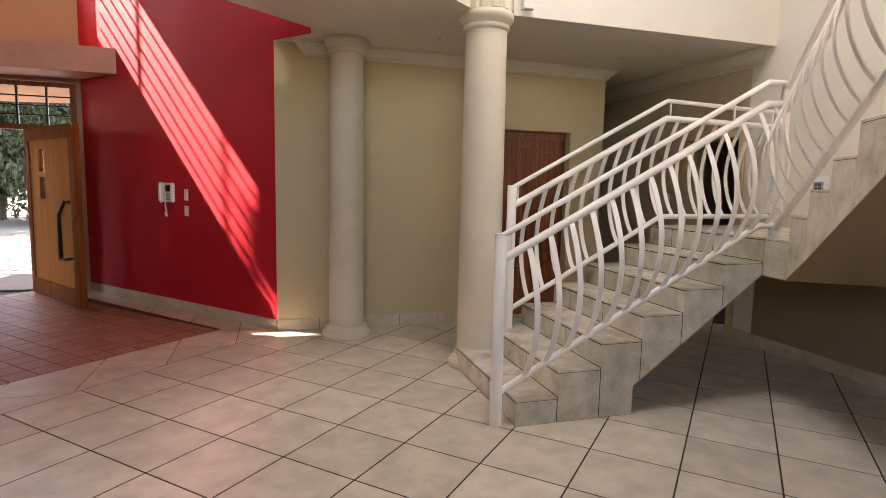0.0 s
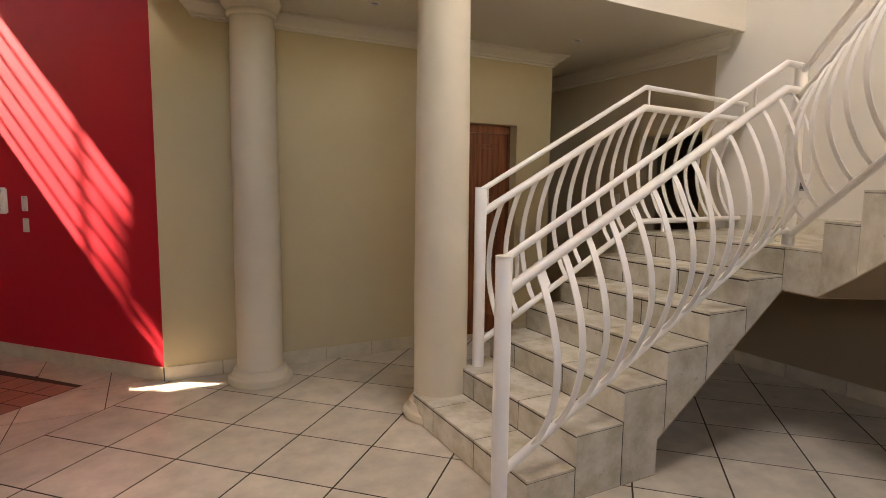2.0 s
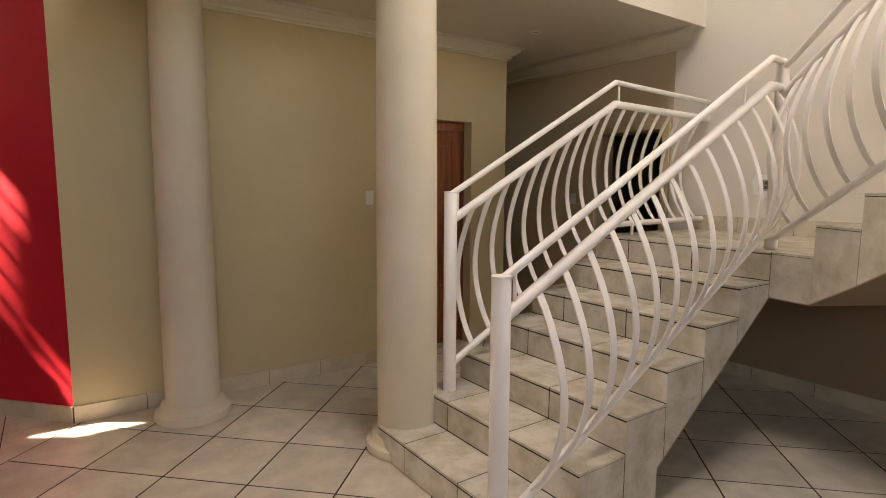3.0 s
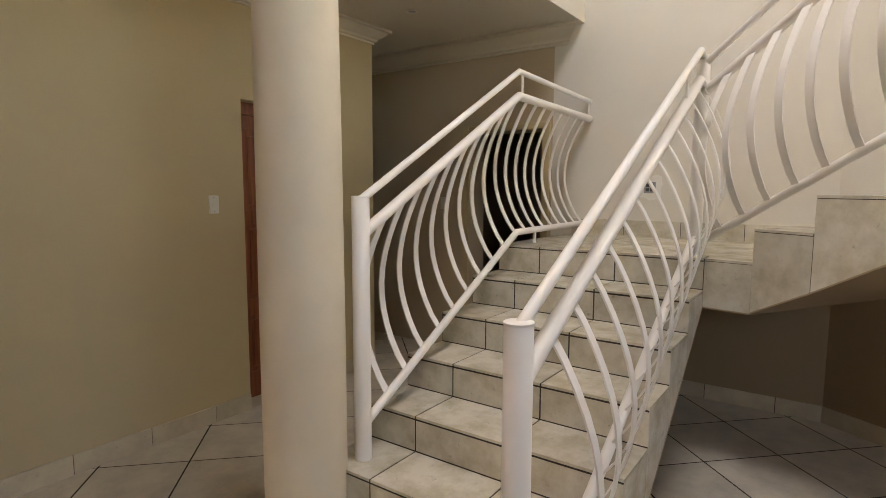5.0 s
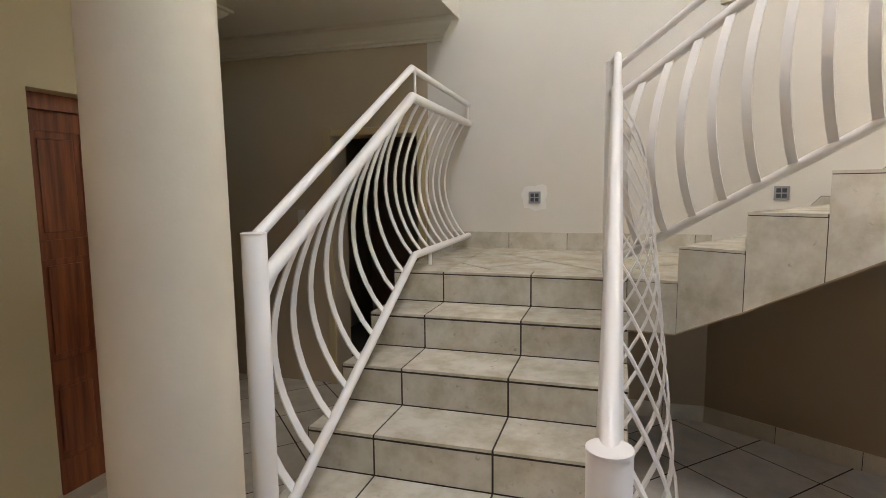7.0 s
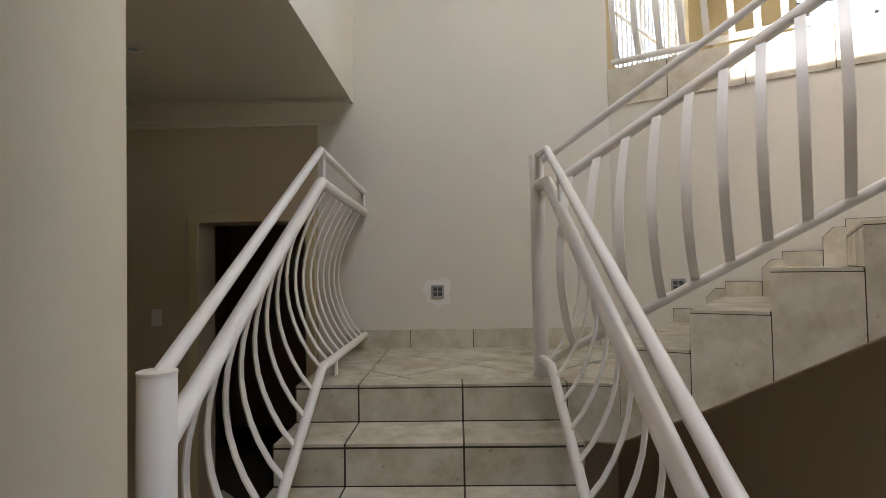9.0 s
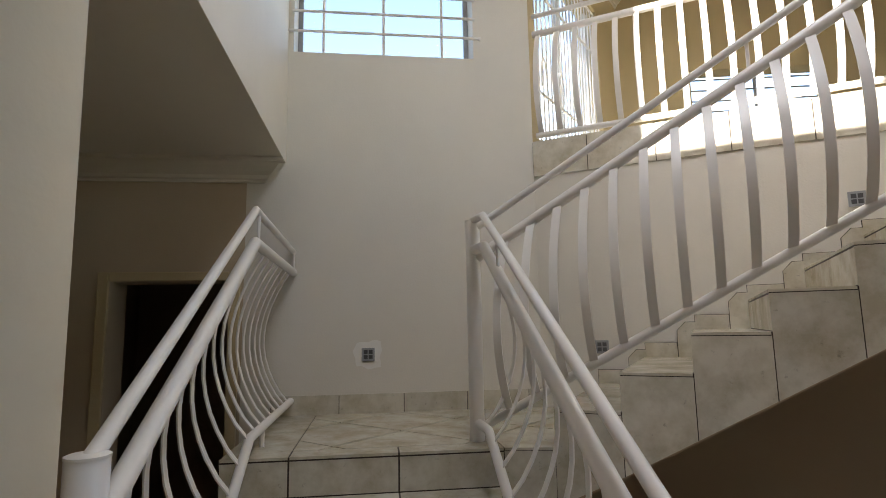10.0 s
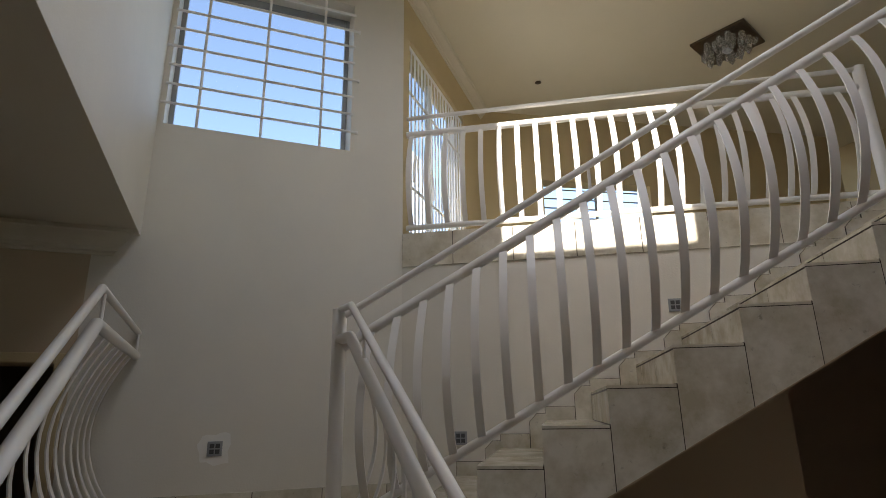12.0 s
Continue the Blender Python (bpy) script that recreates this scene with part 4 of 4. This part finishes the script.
def red_block(s0, s1, z0, z1, n0, n1, bevel=0.004):
    p = [on_red(s, z) + RED_OUT * n0 for s, z in ((s0, z0), (s1, z0), (s1, z1), (s0, z1))]
    bm = bm_hull_quad(p, RED_OUT * (n1 - n0))
    if bevel:
        bmesh.ops.bevel(bm, geom=bm.edges[:], offset=bevel, segments=2, affect="EDGES")
    return bm


part("body", red_block(1.64, 1.865, 1.24, 1.46, 0.001, 0.045, 0.01), M_PLASTIC, ph)
part("screen", red_block(1.67, 1.755, 1.36, 1.435, 0.045, 0.047, 0), M_BLACK, ph, "dark screen")
part("handset", red_block(1.795, 1.855, 1.23, 1.47, 0.045, 0.085, 0.018), M_PLASTIC, ph)
cord = []
for i in range(40):
    t = i / 39
    cord.append(on_red(1.81 - 0.03 * math.sin(t * 3.1) + 0.01 * math.cos(i * 1.6), 1.25 - 0.17 * math.sin(t * 2.4)) + RED_OUT * (0.025 + 0.01 * math.sin(i * 1.6)))
for row in range(3):
    for col in range(2):
        part("button", red_block(1.675 + 0.04 * col, 1.70 + 0.04 * col, 1.268 + 0.028 * row, 1.286 + 0.028 * row, 0.045, 0.049, 0), M_GREY, ph, "small grey button")
part("cord", bm_sweep(cord, circle(0.005, 6)), M_PLASTIC, ph, "coiled white cord", True)

# ceiling lights
for x, y in ((1.21, 5.24), (3.18, 5.29)):
    root = empty("downlight", (x, y, CEIL), "small recessed white downlight in the ceiling", "downlight", "downlights")
    part("rim", bm_lathe(x, y, [(0.045, CEIL - 0.001), (0.045, CEIL - 0.006), (0.033, CEIL - 0.008), (0.03, CEIL - 0.003)], 24), M_PLASTIC, root, smooth=True)
    part("lamp", bm_lathe(x, y, [(0.028, CEIL - 0.0035), (0.02, CEIL - 0.0045)], 16), M_GREY, root)
root = empty("downlight", (5.13, 0.76, ROOF), "small recessed downlight in the upper ceiling", "downlight", "downlights")
part("rim", bm_lathe(5.13, 0.76, [(0.034, ROOF - 0.001), (0.034, ROOF - 0.008), (0.024, ROOF - 0.01)], 20), M_BRONZE, root, smooth=True)

ch = empty("chandelier", (3.85, -0.68, ROOF), "square crystal ceiling light with a dark mirrored plate", "ceiling light")
cm = Matrix.Translation((3.85, -0.68, 0)) @ Matrix.Rotation(radians(20), 4, "Z")


def turned(bm):
    bmesh.ops.transform(bm, matrix=cm, verts=bm.verts[:])
    return bm


part("plate", turned(bm_box((-0.27, -0.26, ROOF - 0.03), (0.26, 0.26, ROOF - 0.001), bevel=0.006)), M_BRONZE, ch, "dark mirrored plate")
for i in range(28):
    a, r = i * 2.4, 0.05 + 0.2 * math.sqrt(i / 28)
    x, y = r * math.cos(a), r * math.sin(a)
    h = 0.06 + 0.06 * ((i * 7) % 5) / 4
    bm = bm_lathe(x, y, [(0.004, ROOF - 0.03), (0.03, ROOF - 0.05), (0.036, ROOF - 0.05 - h * 0.6), (0.004, ROOF - 0.06 - h)], 6)
    part("crystal", turned(bm), M_CRYSTAL, ch)
part("bulb_holder", turned(bm_lathe(0, 0, [(0.05, ROOF - 0.03), (0.05, ROOF - 0.1), (0.02, ROOF - 0.13)], 12)), M_GREY, ch)

sb = empty("motion_sensor", (1.66, 4.36, 2.95), "small white sensor box with a black lens", "sensor")
part("case", bm_box((1.62, 4.30, 2.885), (1.71, 4.359, 3.02), bevel=0.006), M_PLASTIC, sb)
part("lens", bm_lathe(0, 0, [(0.018, 0), (0.016, 0.006), (0.004, 0.009)], 14), M_BLACK, sb).matrix_basis = Matrix.Translation(Vector((1.665, 4.298, 2.965)) - Vector((1.66, 4.36, 2.95))) @ Matrix.Rotation(radians(90), 4, "X")

# ---- ledge tiles ----
ledge_tiles = empty("ledge_cladding", (-3.5, 7.95, 2.9), "pale tiles on the face of the ledge", "trim", kind="structure")
for i in range(8):
    x1 = -2.10 - 0.45 * i
    part("band_tile", bm_box((x1 - 0.442, 7.932, 2.762), (x1, 7.943, 3.058)), M_LEDGE, ledge_tiles)
part("grout", bm_box((-5.55, 7.9435, 2.764), (-2.102, 7.9495, 3.055)), M_GROUT, ledge_tiles)


# ---- trees outside ----
def tree(x, y, height, seed, leaves=11000):
    rng = random.Random(seed)
    root = empty("tree", (x, y, -0.03), "leafy green tree beyond the paved yard", "tree", "trees in the yard")
    bm = bmesh.new()
    bm_sweep([(x, y, -0.05), (x + 0.1, y, height * 0.2), (x - 0.1, y + 0.1, height * 0.42), (x + 0.05, y, height * 0.62)], circle(0.16, 8), bm, up=Vector((1, 0, 0)))
    for i in range(7):
        a = i * 2.4
        z = height * (0.25 + 0.05 * i)
        bm_sweep([(x, y, z), (x + math.cos(a) * height * 0.14, y + math.sin(a) * height * 0.14, z + height * 0.12), (x + math.cos(a) * height * 0.25, y + math.sin(a) * height * 0.25, z + height * 0.2)], circle(0.05, 6), bm, up=Vector((0.3, 0.2, 1)))
    part("trunk", bm, M_BARK, root, smooth=True)
    verts, faces = [], []
    for i in range(leaves):
        a, b = rng.uniform(0, 6.283), rng.uniform(-1, 1)
        r = rng.uniform(0.35, 1.0) ** 0.5 * height * 0.34 * (1 + 0.25 * math.sin(3 * a + seed) * math.cos(4 * b))
        c = Vector((x + r * math.cos(a) * math.sqrt(1 - b * b), y + r * math.sin(a) * math.sqrt(1 - b * b), height * 0.46 + r * b * 1.2))
        q = Euler((rng.uniform(0, 6), rng.uniform(0, 6), rng.uniform(0, 6))).to_matrix()
        s = rng.uniform(0.05, 0.14)
        n = len(verts)
        for u, v in ((-1, 0), (0, -0.5), (1, 0), (0, 0.5)):
            verts.append(c + q @ Vector((u * s, v * s, 0.03 * u * u)))
        faces.append((n, n + 1, n + 2, n + 3))
    me = bpy.data.meshes.new("crown")
    me.from_pydata(verts, [], faces)
    me.materials.append(M_LEAF)
    ob = new("crown", me)
    ob.parent, ob.location = root, (-x, -y, 0.03)


for i, (x, y, h) in enumerate(((-7.5, 22.0, 7.0), (-9.6, 23.5, 8.0), (-11.8, 22.5, 7.5), (-6.4, 26.0, 8.0), (-13.5, 25.5, 8.5), (-9.0, 28.0, 9.5))):
    tree(x, y, h, i + 3)
# unseen tree, added on the sun's line to dapple the light on the red wall
tree(-14.0, 14.6, 15.0, 21, 4500)

# ---- floor tiles ----
TP, TA = 0.479, radians(45.3)
T0 = Vector((0.100, 4.155))
TE1, TE2 = Vector((math.cos(TA), math.sin(TA))), Vector((math.sin(TA), -math.cos(TA)))
TILE = tile_mesh("floor_tile", TP - 0.0075, TP - 0.0075, 0.012, M_TILE)
rest = bmesh.new()
near = 0
for i in range(-18, 18):
    for j in range(-3, 26):
        c = T0 + TE1 * TP * (i + 0.5) + TE2 * TP * (j + 0.5)
        if not (-7.7 < c.x < 8.2 and -4.1 < c.y < 8.8):
            continue
        if c.y > Y_NICHE + 0.5 and c.x < 3.0 or c.x > 4.6:
            continue
        if -3.4 < c.x < 4.5 and 0.75 < c.y < 6.4 and near < 300:
            piece("floor_tile", TILE, floor, Matrix.Translation((c.x, c.y, 0)) @ Matrix.Rotation(TA, 4, "Z"))
            near += 1
        else:
            q = [c + TE1 * a + TE2 * b for a, b in ((-0.2365, -0.2365), (0.2365, -0.2365), (0.2365, 0.2365), (-0.2365, 0.2365))]
            bm_prism([tuple(v) for v in q], -0.006, 0, rest)
tagged(part("floor_tiles", rest, M_TILE, floor), kind="stuff")
# border of straight tiles round the entrance
PW = Vector((math.cos(radians(44)), math.sin(radians(44))))
PN = Vector((PW.y, -PW.x))
P_EDGE = Vector((-1.43, 5.44))
GRID_EDGE = T0 + TE2 * TP * -3
RED_N = Vector((RED_OUT.x, RED_OUT.y))
for i in range(-14, 3):
    for j in range(-8, 10):
        x, y = -1.63 + 0.5 * i, 4.44 + 0.5 * j
        quad = [Vector((x + a, y + b)) for a, b in ((0.003, 0.003), (0.497, 0.003), (0.497, 0.497), (0.003, 0.497))]
        mid = Vector((x + 0.25, y + 0.25))
        for cuts in ([(P_EDGE + PN * 0.003, PN), (GRID_EDGE - TE2 * 0.003, -TE2)], [(P_EDGE - PN * 0.003, -PN), (RED0 + RED_N * 0.295, -RED_N), (RED0 - RED_N * 0.1, RED_N)]):
            q = clipped(quad, cuts)
            if len(q) > 2 and area(q) > 0.004 and -6.5 < mid.x and mid.y < 9.0:
                part("border_tile", bm_prism([tuple(v) for v in q], -0.012, 0), M_TILE, floor)
# terracotta tiles of the entrance
TT = 0.2
TERRA = tile_mesh("terracotta_tile", TT - 0.007, TT - 0.007, 0.012, M_TERRA)
count = 0
for i in range(0, 18):
    for j in range(0, 17):
        c = P_EDGE - PN * (TT * (i + 0.5) + 0.004) + PW * (0.83 - TT * (j + 0.5))
        if (c - RED0).dot(RED_N) < 0.295 + 0.08 or (c - FAC0).dot(Vector((0.0, 1.0))) > -0.05 or c.x < -6:
            continue
        if count < 300:
            piece("terracotta_tile", TERRA, floor, Matrix.Translation((c.x, c.y, 0)) @ Matrix.Rotation(radians(44), 4, "Z"))
            count += 1
